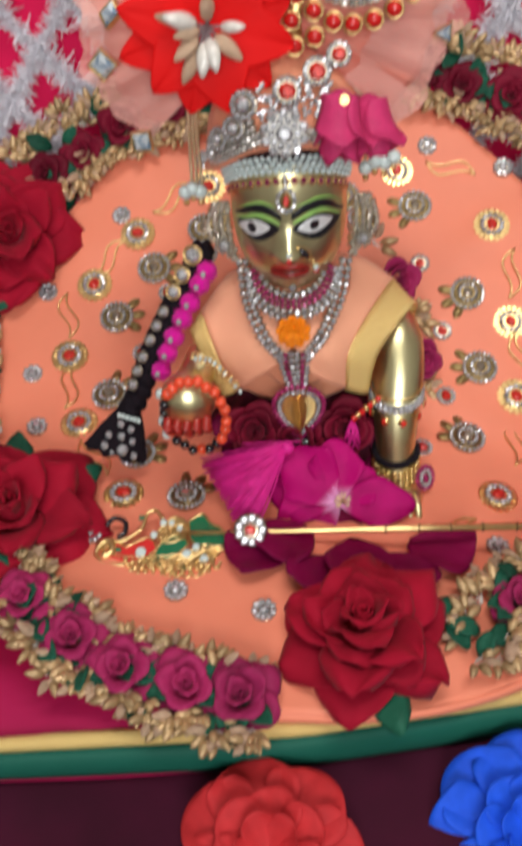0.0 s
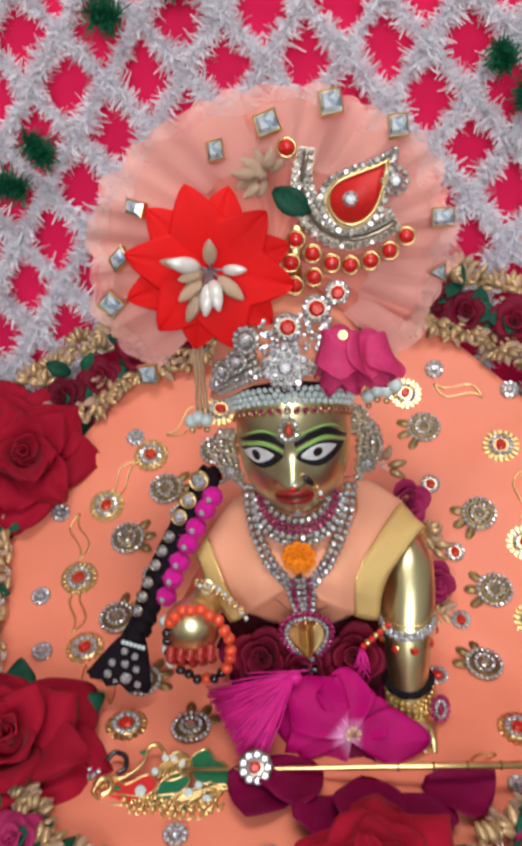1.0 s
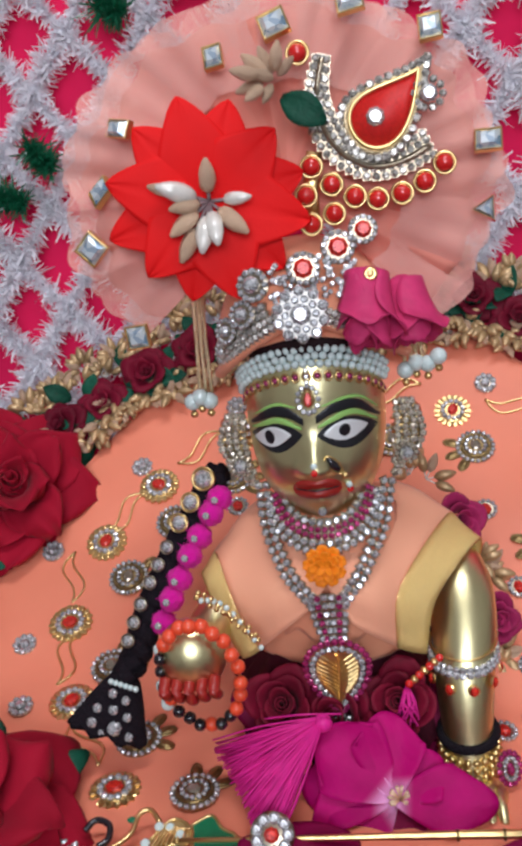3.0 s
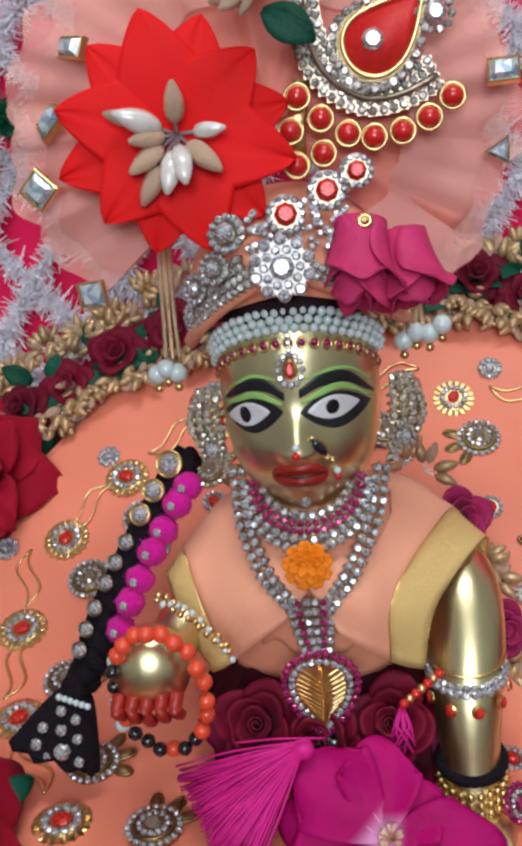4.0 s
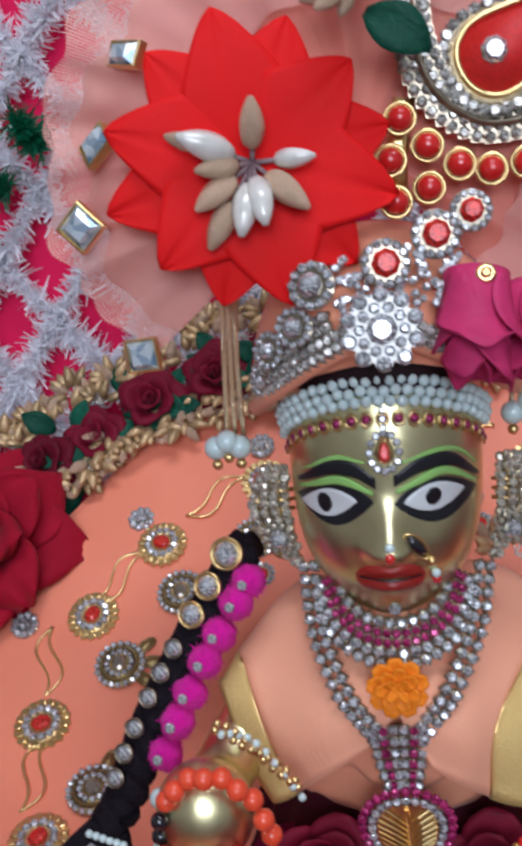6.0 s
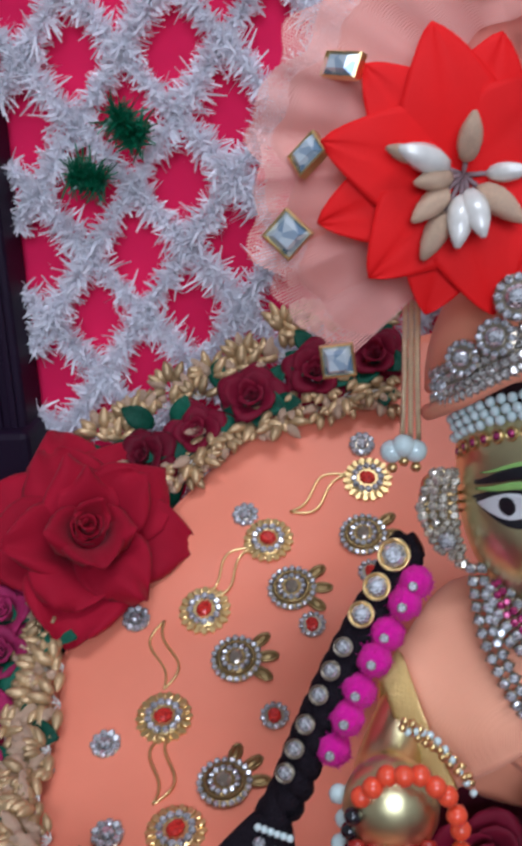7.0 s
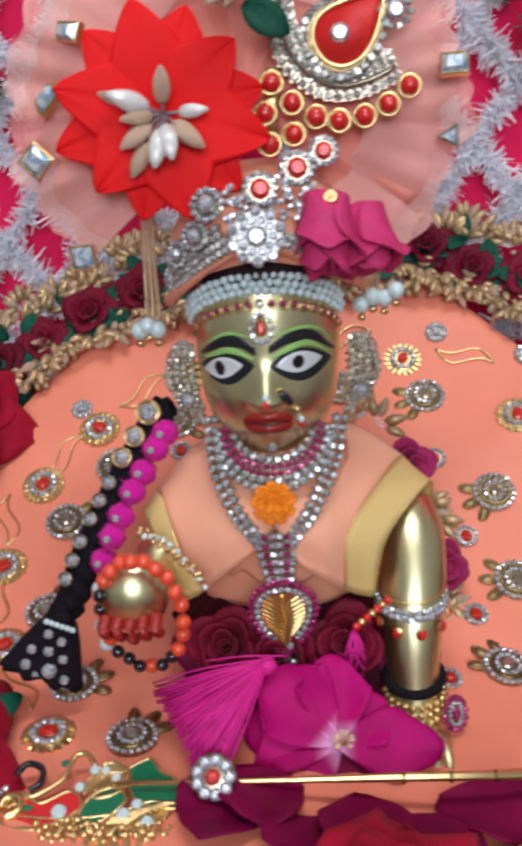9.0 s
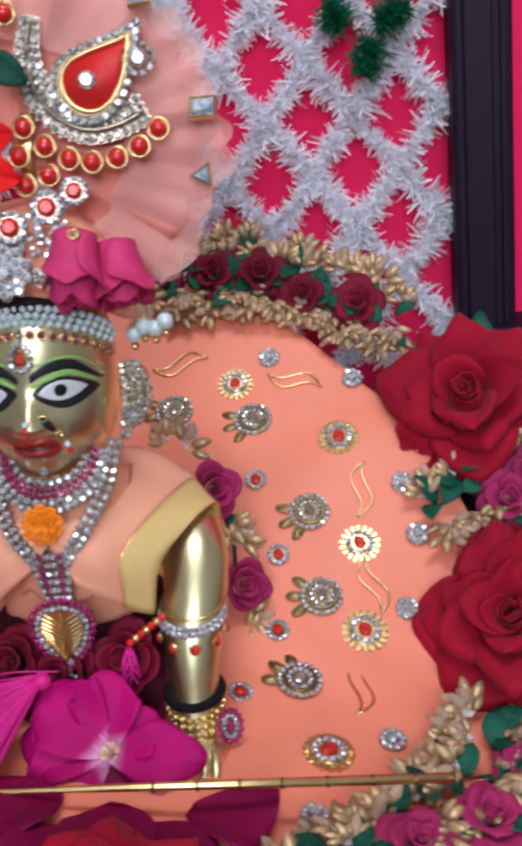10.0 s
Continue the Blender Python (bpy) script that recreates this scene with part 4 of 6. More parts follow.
for x, y, size in ((0.066, 0.600, 0.9), (0.123, 0.568, 1.0), (0.130, 0.521, 0.92), (0.129, 0.482, 1.0), (0.109, 0.413, 1.0), (-0.056, 0.597, 1.0), (-0.102, 0.573, 1.0), (-0.129, 0.545, 1.0), (-0.142, 0.503, 1.02), (-0.131, 0.457, 1.0), (-0.098, 0.403, 1.0)):
    motif("gold_rosette", ROSETTE, x, y, 37 * x * 100, size, "fluted gold rosette with crystals round a red stone", OVAL_RED)
for x, y, spin in ((0.076, 0.581, 200), (0.105, 0.535, 205), (0.109, 0.497, 178), (0.097, 0.455, 145), (0.031, 0.588, 190), (-0.091, 0.553, 0), (-0.114, 0.526, 5), (-0.115, 0.477, 40), (-0.094, 0.434, 20), (-0.059, 0.574, 0), (-0.063, 0.401, 60)):
    ob = motif("antique_brooch", BROOCH, x, y, spin, 1.05, "round antique gold brooch with crystal rings", BROOCH_STONE)
    shared("leaf_loop", BROOCH_LEAF, ob, pose(0, 0, 0), "dark gilt leaf loops")
for x, y in ((0.039, 0.576), (0.077, 0.550), (0.088, 0.516), (0.087, 0.480), (0.070, 0.445), (-0.082, 0.539), (-0.097, 0.504), (-0.056, 0.559)):
    motif("ringed_stone", RINGED, x, y, 10, 1.08, "red stone in a ring of crystals", SMALL_RED)
for x, y in ((0.086, 0.611), (0.133, 0.599), (0.137, 0.424), (0.103, 0.374), (0.155, 0.546), (0.160, 0.525), (0.151, 0.493), (-0.113, 0.584), (-0.058, 0.610), (-0.159, 0.542), (-0.164, 0.492), (-0.156, 0.455), (-0.111, 0.371), (-0.062, 0.332), (0.056, 0.350), (-0.018, 0.320)):
    ob = motif("crystal_cluster", CLUSTER, x, y, 300 * x * 10, 1.0, "small round cluster of crystals")
    for i in range(10):
        k = 0.0046 if i else 0.0
        shared("crystal", CLUSTER_STONE, ob, pose(k * math.cos(0.698 * i), k * math.sin(0.698 * i), 0.0016 if i else 0.0022, random.uniform(-14, 14), random.uniform(-14, 14), 40 * i) @ Matrix.Scale(1.0 if i else 1.5, 4))
for x, y, spin in ((0.100, 0.600, -20), (0.133, 0.544, 80), (0.135, 0.503, 100), (0.125, 0.454, 82), (0.083, 0.382, 45), (0.034, 0.611, 10), (-0.079, 0.592, 35), (-0.120, 0.560, 50), (-0.145, 0.528, 95), (-0.140, 0.483, 85), (-0.119, 0.432, -55)):
    motif("gold_vine", VINE, x, y, spin, 1.2, "wavy gold wire loop")


# ---- clothes on the statue ----
def chest(x, z):
    return 0.4232 + 6 * x * x + 0.10 * np.clip(0.085 - z, 0, 1) + 0.60 * np.clip(z - 0.090, 0, 1)


RIBBED_PEACH = woven("ribbed_peach_cotton", (0.96, 0.43, 0.265), 0.65, 420, 0.14, 0.15, 0.07)
bodice = thing("statue_bodice", "peach cotton bodice with gold sequin sleeve borders on the statue", "garment")
bs, bv = np.meshgrid(np.linspace(-1, 1, 41), np.linspace(0, 1, 21), indexing="ij")
bw = 0.0285 - 0.0015 * bv
bxx = 0.0015 + bs * bw
bzz = 0.112 - 0.007 * abs(bs) ** 2.5 + 0.006 * np.exp(-((abs(bs) - 0.62) / 0.2) ** 2) - (0.060 - 0.004 * abs(bs)) * bv
byy = chest(bxx, bzz) + 0.0036 + 0.016 * abs(bs) ** 4 + 0.0005 * np.sin(bs * 14 + bv * 3)
part("front", sheet(np.stack([bxx, byy, bzz], 2), 0.0016), PEACH_CLOTH, bodice)
PANELS = (
    (((0.005, 0.442, 0.114), (-0.028, 0.460, 0.109), (-0.0490, 0.444, 0.0920)), ((0.003, 0.4212, 0.091), (-0.021, 0.4245, 0.0855), (-0.0405, 0.4310, 0.0705)), ((-0.0085, 0.4200, 0.0735), (-0.021, 0.4225, 0.0635), (-0.0325, 0.4290, 0.0515)),
     ((-0.0550, 0.4400, 0.0845), (-0.0475, 0.4315, 0.0640), (-0.0400, 0.4310, 0.0475))),
    (((-0.005, 0.4425, 0.114), (0.030, 0.474, 0.107), (0.0540, 0.472, 0.0910)), ((-0.002, 0.4216, 0.090), (0.018, 0.4235, 0.0855), (0.0300, 0.4300, 0.0770)), ((0.0090, 0.4195, 0.0665), (0.018, 0.4220, 0.0590), (0.0266, 0.4280, 0.0500)),
     ((0.0650, 0.4590, 0.0840), (0.0440, 0.4330, 0.0700), (0.0380, 0.4315, 0.0450))))
for top_, mid_, low_, edge_ in PANELS:
    ends = [smooth_line(r, 15) for r in (top_, mid_, low_)]
    cols_ = np.stack([smooth_line([a + np.array((0, 0.014, -0.020)), a, b, c], 26) for a, b, c in zip(*ends)])
    crease = 0.0006 * np.sin(np.linspace(0, 5, 15)[:, None] + np.linspace(0, 9, 26)[None])
    cols_[..., 1] += crease
    part("wrap_panel", sheet(cols_, 0.0014), RIBBED_PEACH, bodice, "ribbed peach cotton wrap")
    inner_ = cols_[-1]
    outer_ = smooth_line([np.array(edge_[0]) + np.array((0, 0.014, -0.020)), *edge_], 26)
    strip = np.stack([inner_ * (1 - k) + outer_ * k + np.array((0, -0.0012 - 0.0010 * math.sin(math.pi * k), 0.0004)) for k in np.linspace(-0.02, 1, 6)])
    part("border", sheet(strip, 0.0010), GOLD_TRIM, bodice, "gold sequin border ribbon")
    for row in (strip[0], strip[-1]):
        part("border_cord", tube(row, 0.00055, 6), GOLD, bodice)
ls, lv = np.meshgrid(np.linspace(-1, 1, 31), np.linspace(0, 1, 10), indexing="ij")
part("waist", sheet(np.stack([ls * 0.034, 0.4335 + 0.016 * ls ** 2 + 0.004 * lv, 0.060 - 0.022 * lv], 2), 0.0014), PEACH_CLOTH, bodice)

sk_u, sk_v = np.meshgrid(np.linspace(0, 2 * math.pi, 72, endpoint=False), np.linspace(0, 1, 18), indexing="ij")
rr = 0.028 + 0.028 * np.sin(sk_v * math.pi / 2) + 0.0055 * np.sin(sk_u * 13 + 2 * np.sin(sk_u * 4)) * sk_v
lower = np.stack([rr * 1.02 * np.cos(sk_u), 0.470 + rr * 0.95 * np.sin(sk_u), 0.044 - 0.048 * sk_v + 0.003 * np.sin(sk_u * 7)], 2)
tagged(part("velvet_skirt", sheet(lower, 0.0015, True), MAROON), "dark maroon velvet skirt gathered round the statue's waist", "skirt")

# ---- braid with pompoms ----
braid = thing("hair_braid", "black yarn braid set with crystals and magenta pompoms", "braid")
bl = smooth_line([(-0.044, 0.452, 0.126), (-0.052, 0.444, 0.115), (-0.066, 0.434, 0.094), (-0.077, 0.426, 0.074), (-0.085, 0.422, 0.056), (-0.090, 0.420, 0.048)], 60)
for k in range(3):
    a = np.linspace(0, 9 * math.pi, 60) + k * 2 * math.pi / 3
    part("strand", tube(bl + np.stack([0.0026 * np.cos(a), 0.0022 * np.sin(a), 0.0012 * np.sin(a)], 1), 0.0046, 9), BLACK_YARN, braid)
ts, tv = np.meshgrid(np.linspace(0, 2 * math.pi, 48, endpoint=False), np.linspace(0, 1, 16), indexing="ij")
ax = np.array((-0.101, 0.414, 0.024)) - np.array((-0.090, 0.420, 0.048))
side = np.array((0.76, 0.10, -0.40))
side /= np.linalg.norm(side)
deep = np.cross(side, ax / np.linalg.norm(ax))
wide = 0.005 + 0.0125 * tv ** 0.8
tas = np.array((-0.090, 0.420, 0.048)) + tv[..., None] * ax + (np.cos(ts) * wide)[..., None] * side + (np.sin(ts) * (0.005 + 0.002 * tv) + 0.0004 * np.sin(ts * 23))[..., None] * deep + (0.0016 * np.sin(ts * 9) * tv ** 4)[..., None] * ax / np.linalg.norm(ax)
part("tassel", sheet(tas, 0.001, True), BLACK_YARN, braid)
part("tassel_end", (np.concatenate([tas[:, -1], tas[:, -1].mean(0)[None]]), [(i, (i + 1) % 48, 48) for i in range(48)]), BLACK_YARN, braid)
outward = np.array((-0.15, -0.9, 0.35))
def pompom_shape(seed, r=0.0053):
    """A felted ball with short stray fibres."""
    g = np.random.default_rng(seed)
    v, f = ball(18, 12)
    out = Shape().add((v * r * (1 + 0.05 * g.normal(size=(len(v), 1))), f))
    d = g.normal(size=(260, 3))
    d /= np.linalg.norm(d, axis=1, keepdims=True)
    w = np.cross(d, g.normal(size=(260, 3))) * 0.00013
    tip = d * r * (1.08 + 0.14 * g.random((260, 1))) + g.normal(size=(260, 3)) * 0.0004
    return out.add((np.concatenate([d * r * 0.96 - w, d * r * 0.96 + w, tip]), [(i, i + 260, i + 520) for i in range(260)]))


for i in range(7):
    f = i / 6
    p = bl[int(11 + f * 35)] + np.array((0.0100, -0.003, 0.0050)) + np.array((0.0006, -0.001, 0.0012)) * (i % 2)
    q = part("pompom", pompom_shape(i), MAGENTA_POM, braid)
    q.matrix_basis = pose(*p, 20 * i, 35 * i, 0)
    st = part("pompom_stone", STONE, CRYSTAL, braid, smooth=False)
    st.matrix_basis = facing(p + np.array((-0.0012, -0.0056, 0.0012)), outward, 0.0016)
for i, f in enumerate((0.02, 0.14, 0.25, 0.36, 0.45, 0.54, 0.63, 0.72, 0.81)):
    p = bl[int(f * 59)] + np.array((-0.0045, -0.0065, 0.001))
    big = (1.2, 1.0, 0.95, 0.7)[min(i, 3)]
    cup = part("stone_cup", Shape().add(disc(0.0042, 0.0018, 20)).add(ring(0.0040, 0.00045, 22), pose(0, 0, 0.0019)), GOLD if i < 3 else SILVER, braid)
    cup.matrix_basis = facing(p, outward, big)
    st = part("stone", STONE, CRYSTAL, braid, smooth=False)
    st.matrix_basis = facing(p + outward * 0.0016 * big, outward, 0.0034 * big)
for i, (a, b, r) in enumerate(((0.25, -0.3, 1.5), (0.3, 0.45, 1.5), (0.5, 0.0, 1.7), (0.55, -0.6, 1.5), (0.55, 0.6, 1.5), (0.8, -0.5, 1.7), (0.78, 0.2, 2.6), (0.85, 0.7, 1.5), (0.9, -0.1, 1.5))):
    p = np.array((-0.090, 0.420, 0.048)) + a * ax + b * side * (0.005 + 0.011 * a) + np.array((0, -0.0062, 0.0012))
    st = part("tassel_stone", STONE, CRYSTAL, braid, smooth=False)
    st.matrix_basis = facing(p, outward, r * 0.0014)
for i in range(6):
    p = np.array((-0.090, 0.4135, 0.047)) + side * (0.0022 * (i - 2.5))
    q = part("tie_pearl", PEARL_BALL, PEARL, braid)
    q.matrix_basis = pose(*p) @ Matrix.Scale(0.0013, 4)

# ---- bracelets ----
wristlet = thing("bead_bracelet", "coral and black bead bracelet round the raised hand", "bracelet")
for i in range(22):
    a = 2 * math.pi * i / 22 + 0.15
    p = Vector((-0.0505 + 0.0155 * math.cos(a), 0.3905 - 0.006 * math.sin(a) - 0.0015 * (i % 2), 0.0630 + 0.0255 * math.sin(a)))
    coral = math.cos(a) > 0.15 and math.sin(a) > -0.8 or math.sin(a) > 0.75 or i % 4 == 0
    q = part("bead", ball(12, 8), ORANGE_BEAD if coral else BLACK_BEAD, wristlet)
    q.matrix_basis = Matrix.Translation(p) @ Matrix.Scale(0.0030 if coral else 0.0026, 4)
a = np.linspace(0, 2 * math.pi, 40, endpoint=False)
part("thread", tube(np.stack([-0.0505 + 0.0155 * np.cos(a), 0.3905 - 0.006 * np.sin(a), 0.0630 + 0.0255 * np.sin(a)], 1), 0.0005, 5, True), GOLD, wristlet)
for i in range(4):
    q = part("pearl", PEARL_BALL, PEARL, wristlet)
    q.matrix_basis = pose(-0.069 + 0.0015 * (i % 2), 0.404 - 0.002 * i, 0.068 - 0.007 * i) @ Matrix.Scale(0.0030, 4)
chain = Shape()
for i in range(30):
    f = i / 29
    chain.add(ball(8, 5), pose(-0.050 + 0.021 * f, 0.4005 + 0.012 * f, 0.092 - 0.028 * f ** 1.4 + 0.002 * math.sin(i * 1.9)) @ Matrix.Scale(0.0013, 4), i % 3 // 2)
tagged(part("gold_bead_chain", chain, [GOLD, PEARL]), "short gold bead chain hanging beside the raised hand", "chain")

ARM = smooth_line([(0.0545, 0.440, 0.055), (0.0535, 0.430, 0.030), (0.053, 0.420, 0.000)], 30)


def arm_ring(z, r, n=36):
    i = int(np.argmin(abs(ARM[:, 2] - z)))
    c = ARM[i]
    a = np.linspace(0, 2 * math.pi, n, endpoint=False)
    return c[0] + r * np.cos(a), c[1] + r * np.sin(a), c[2] + 0.18 * r * np.sin(a), a


armlet = thing("armlet", "crystal armlet with red drops tied round the upper arm", "armlet")
for k, (dz, r) in enumerate(((0.0445, 0.0143), (0.0415, 0.0144))):
    s = Shape()
    x, y, z, a = arm_ring(dz, r, 30)
    for i in range(30):
        s.add(STONE, facing((x[i], y[i], z[i]), (math.cos(a[i]), math.sin(a[i]), 0.1), 0.0017))
    tagged(part("crystal_row", s, CRYSTAL, armlet, smooth=False), kind="stuff")
x, y, z, a = arm_ring(0.0475, 0.0140)
part("gold_wire", tube(np.stack([x, y, z], 1), 0.0006, 6, True), GOLD, armlet)
x, y, z, a = arm_ring(0.0370, 0.0142, 9)
for i in range(9):
    q = part("red_drop", Shape().add(disc(0.0026, 0.0012, 12), slot=1).add(STONE, pose(0, 0, 0.001) @ Matrix.Diagonal((0.0019, 0.0024, 0.0016, 1))), [RED_STONE, GOLD], armlet, smooth=False)
    q.matrix_basis = facing((x[i], y[i], z[i]), (math.cos(a[i]), math.sin(a[i]), 0.05), 1.0)

bangle = thing("wrist_bangles", "gold bead bangles and a black cord on the statue's wrist", "bangle")
x, y, z, a = arm_ring(0.0115, 0.0114)
part("black_cord", tube(np.stack([x, y, z], 1), 0.0022, 8, True), BLACK_YARN, bangle)
for k in range(3):
    s = Shape()
    x, y, z, a = arm_ring(0.007, 0.0122, 22)
    for i in range(22):
        s.add(SMALL_BALL, pose(x[i], y[i] - 0.001 * k, z[i] - 0.0012 - 0.0030 * k) @ Matrix.Scale(0.00165, 4))
    tagged(part("gold_bead_row", s, GOLD, bangle), kind="stuff")
oval = Shape().add(disc(0.0046, 0.001, 18), Matrix.Diagonal((1, 1.35, 1, 1)), 1)
for i in range(14):
    oval.add(STONE6, pose(0.0046 * math.cos(i * 0.4488), 0.0062 * math.sin(i * 0.4488), 0.001) @ Matrix.Scale(0.0013, 4), 2)
    oval.add(STONE6, pose(0.0027 * math.cos(i * 0.4488), 0.0042 * math.sin(i * 0.4488), 0.0016) @ Matrix.Scale(0.0009, 4), 0)
oval.add(STONE, pose(0, 0, 0.0016) @ Matrix.Diagonal((0.0016, 0.0026, 0.0018, 1)), 2)
q = part("ruby_oval", oval, [CRYSTAL, SILVER, RUBY], bangle, "oval of pink stones", False)
q.matrix_basis = facing((0.0680, 0.4125, 0.0005), (0.45, -0.85, 0.2), 1.1)

# ---- necklaces ----
def stone_line(s, pts, r, slot, pitch=2.0, spread=0.0, stone=STONE6, lift=0.0058):
    """Stones along a line on the chest, given as (x, z)."""
    r = r * 1.14
    c = smooth_line(pts, 200)
    total = float(np.linalg.norm(np.diff(c, axis=0), axis=1).sum())
    n = max(2, int(total / (pitch * r)))
    c = smooth_line(pts, n)
    t = np.gradient(c, axis=0)
    t /= np.linalg.norm(t, axis=1, keepdims=True)
    for (x, z), (tx, tz) in zip(c, t):
        x2, z2 = x - tz * spread, z + tx * spread
        y = float(chest(x2, z2)) - lift
        m = facing((x2, y, z2), (12 * x2, -1, 0.15), r)
        s.add(stone, m, slot)
        s.add(CUP, m @ pose(0, 0, -0.9, 0, 0, math.degrees(math.atan2(tz, -tx))), slot + 1)
    return s


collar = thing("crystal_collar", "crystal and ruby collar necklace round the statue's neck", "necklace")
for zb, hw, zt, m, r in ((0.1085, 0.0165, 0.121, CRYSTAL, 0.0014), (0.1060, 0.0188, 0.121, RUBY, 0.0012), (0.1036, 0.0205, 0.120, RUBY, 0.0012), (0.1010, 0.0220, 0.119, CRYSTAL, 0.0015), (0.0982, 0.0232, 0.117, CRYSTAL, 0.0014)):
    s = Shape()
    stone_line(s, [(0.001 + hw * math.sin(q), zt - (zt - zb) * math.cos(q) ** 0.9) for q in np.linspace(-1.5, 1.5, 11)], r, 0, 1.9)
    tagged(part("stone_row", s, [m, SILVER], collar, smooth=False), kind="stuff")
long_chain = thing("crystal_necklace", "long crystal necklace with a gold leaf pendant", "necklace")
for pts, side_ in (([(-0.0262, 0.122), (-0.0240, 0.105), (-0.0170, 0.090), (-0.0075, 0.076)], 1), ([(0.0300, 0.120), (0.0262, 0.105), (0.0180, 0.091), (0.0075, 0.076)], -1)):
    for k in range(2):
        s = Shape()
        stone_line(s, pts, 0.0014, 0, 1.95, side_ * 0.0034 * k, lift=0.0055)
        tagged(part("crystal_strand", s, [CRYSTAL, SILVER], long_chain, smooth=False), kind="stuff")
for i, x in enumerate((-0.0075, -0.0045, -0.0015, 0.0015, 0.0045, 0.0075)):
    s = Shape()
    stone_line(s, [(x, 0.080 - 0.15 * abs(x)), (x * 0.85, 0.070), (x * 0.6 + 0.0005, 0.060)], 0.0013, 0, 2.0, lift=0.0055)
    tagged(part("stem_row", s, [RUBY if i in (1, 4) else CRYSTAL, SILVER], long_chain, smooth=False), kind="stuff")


def leaf_outline(w, h, n=40):
    """A heart leaf, round above and pointed below."""
    out = []
    for i in range(n):
        a = 2 * math.pi * i / n
        sx_, cz = math.sin(a), math.cos(a)
        out.append((1.22 * w * sx_ * abs(math.cos(a / 2)) ** 0.9, h * cz))
    return out


PEND = Matrix.Translation((0.0010, 0.4185, 0.0435)) @ pose(0, 0, 0, 90, 0, 0) @ Matrix.Scale(1.12, 4)
pendant = Shape().add(plate(leaf_outline(0.0085, 0.0105), 0.0010), slot=1)
for i in range(11):
    f = (i + 0.5) / 11
    for s in (-1, 1):
        q = 0.0095 - 0.0185 * f
        e = 0.0078 * math.sin(math.pi * min(1, f * 0.8 + 0.22)) ** 0.7
        pendant.add(tube([(0, q - 0.004, 0.0014), (s * e * 0.5, q - 0.001, 0.0018), (s * e, q + 0.001, 0.0012)], 0.00042, 5), slot=1)
pendant.add(tube([(0, 0.0098, 0.0016), (0.0008, 0, 0.002), (0, -0.0105, 0.0014)], 0.0006, 6), slot=1)
for w, h, r, slot, n in ((0.0098, 0.0120, 0.0013, 0, 30), (0.0124, 0.0146, 0.0014, 2, 34)):
    o = leaf_outline(w, h, n)
    for x, z in o:
        pendant.add(STONE6, pose(x, z, 0.001) @ Matrix.Scale(r, 4), slot)
for x, z, r in ((0, -0.0165, 0.0017), (-0.0025, -0.0178, 0.0014), (0.0025, -0.0178, 0.0014), (0, -0.0192, 0.0015), (-0.0048, -0.0196, 0.0014), (0.0048, -0.0196, 0.0014)):
    pendant.add(STONE6, pose(x, z, 0.001) @ Matrix.Scale(r, 4), 0)
q = part("leaf_pendant", pendant, [CRYSTAL, GOLD, RUBY], long_chain, "gold leaf pendant edged with crystals and pink stones", False)
q.matrix_basis = PEND
flower = thing("orange_flower_charm", "small orange resin flower pinned on the necklace", "charm", at=facing((0.0005, 0.4155, 0.0955), (0, -1, 0.15)))
for n, L, z, up in ((9, 0.0088, 0.0, 0.25), (7, 0.0065, 0.0012, 0.5), (4, 0.0040, 0.0024, 0.8)):
    for i in range(n):
        t, u = np.meshgrid(np.linspace(0, 1, 7), np.linspace(-1, 1, 5), indexing="ij")
        w = 0.36 * L * np.sin(math.pi * np.clip(t * 0.8 + 0.1, 0, 1)) ** 0.7
        pet = sheet(np.stack([t * L, u * w, z + up * L * 0.6 * t ** 2 + 0.25 * abs(u) * w], 2), 0.0005)
        part("petal", pet, ORANGE, flower).matrix_basis = pose(0, 0, 0, 0, 0, 360 * (i + 0.37 * n) / n)


# ---- headdress ----
def fan_y(x):
    return 0.443 + 0.2 * x


def set_uv(ob, uv):
    layer = ob.data.uv_layers.new(name="UVMap")
    idx = np.empty(len(ob.data.loops), dtype=np.int32)
    ob.data.loops.foreach_get("vertex_index", idx)
    layer.data.foreach_set("uv", np.asarray(uv)[idx].astype(np.float32).ravel())


FC = (-0.001, 0.243)
fan = thing("headdress_fan", "pleated peach tulle fan standing behind the statue's crown", "headdress")
NP = 360
fp, fr = np.meshgrid(np.linspace(radians(-50), radians(222), NP), np.linspace(0.04, 1, 18), indexing="ij")


def fan_sheet(radius, pleats, amp, back, phase, wob):
    fold = 2 / math.pi * np.arcsin(np.sin(fp * pleats + phase + 1.7 * np.sin(fp * 3 + phase))) + 0.35 * np.sin(fp * pleats * 2.3 + 1)
    R = radius * (1 + 0.022 * np.sin(fp * 9 + wob) + 0.018 * np.sin(fp * 23 + wob * 2) + 0.028 * fold * fr)
    x = FC[0] + R * fr * np.cos(fp)
    z = FC[1] + np.where(np.sin(fp) > 0, 0.85, 0.93) * R * fr * np.sin(fp)
    y = fan_y(x) + back + amp * fold * fr ** 1.3 + 0.004 * fr ** 2
    return np.stack([x, y, z], 2)


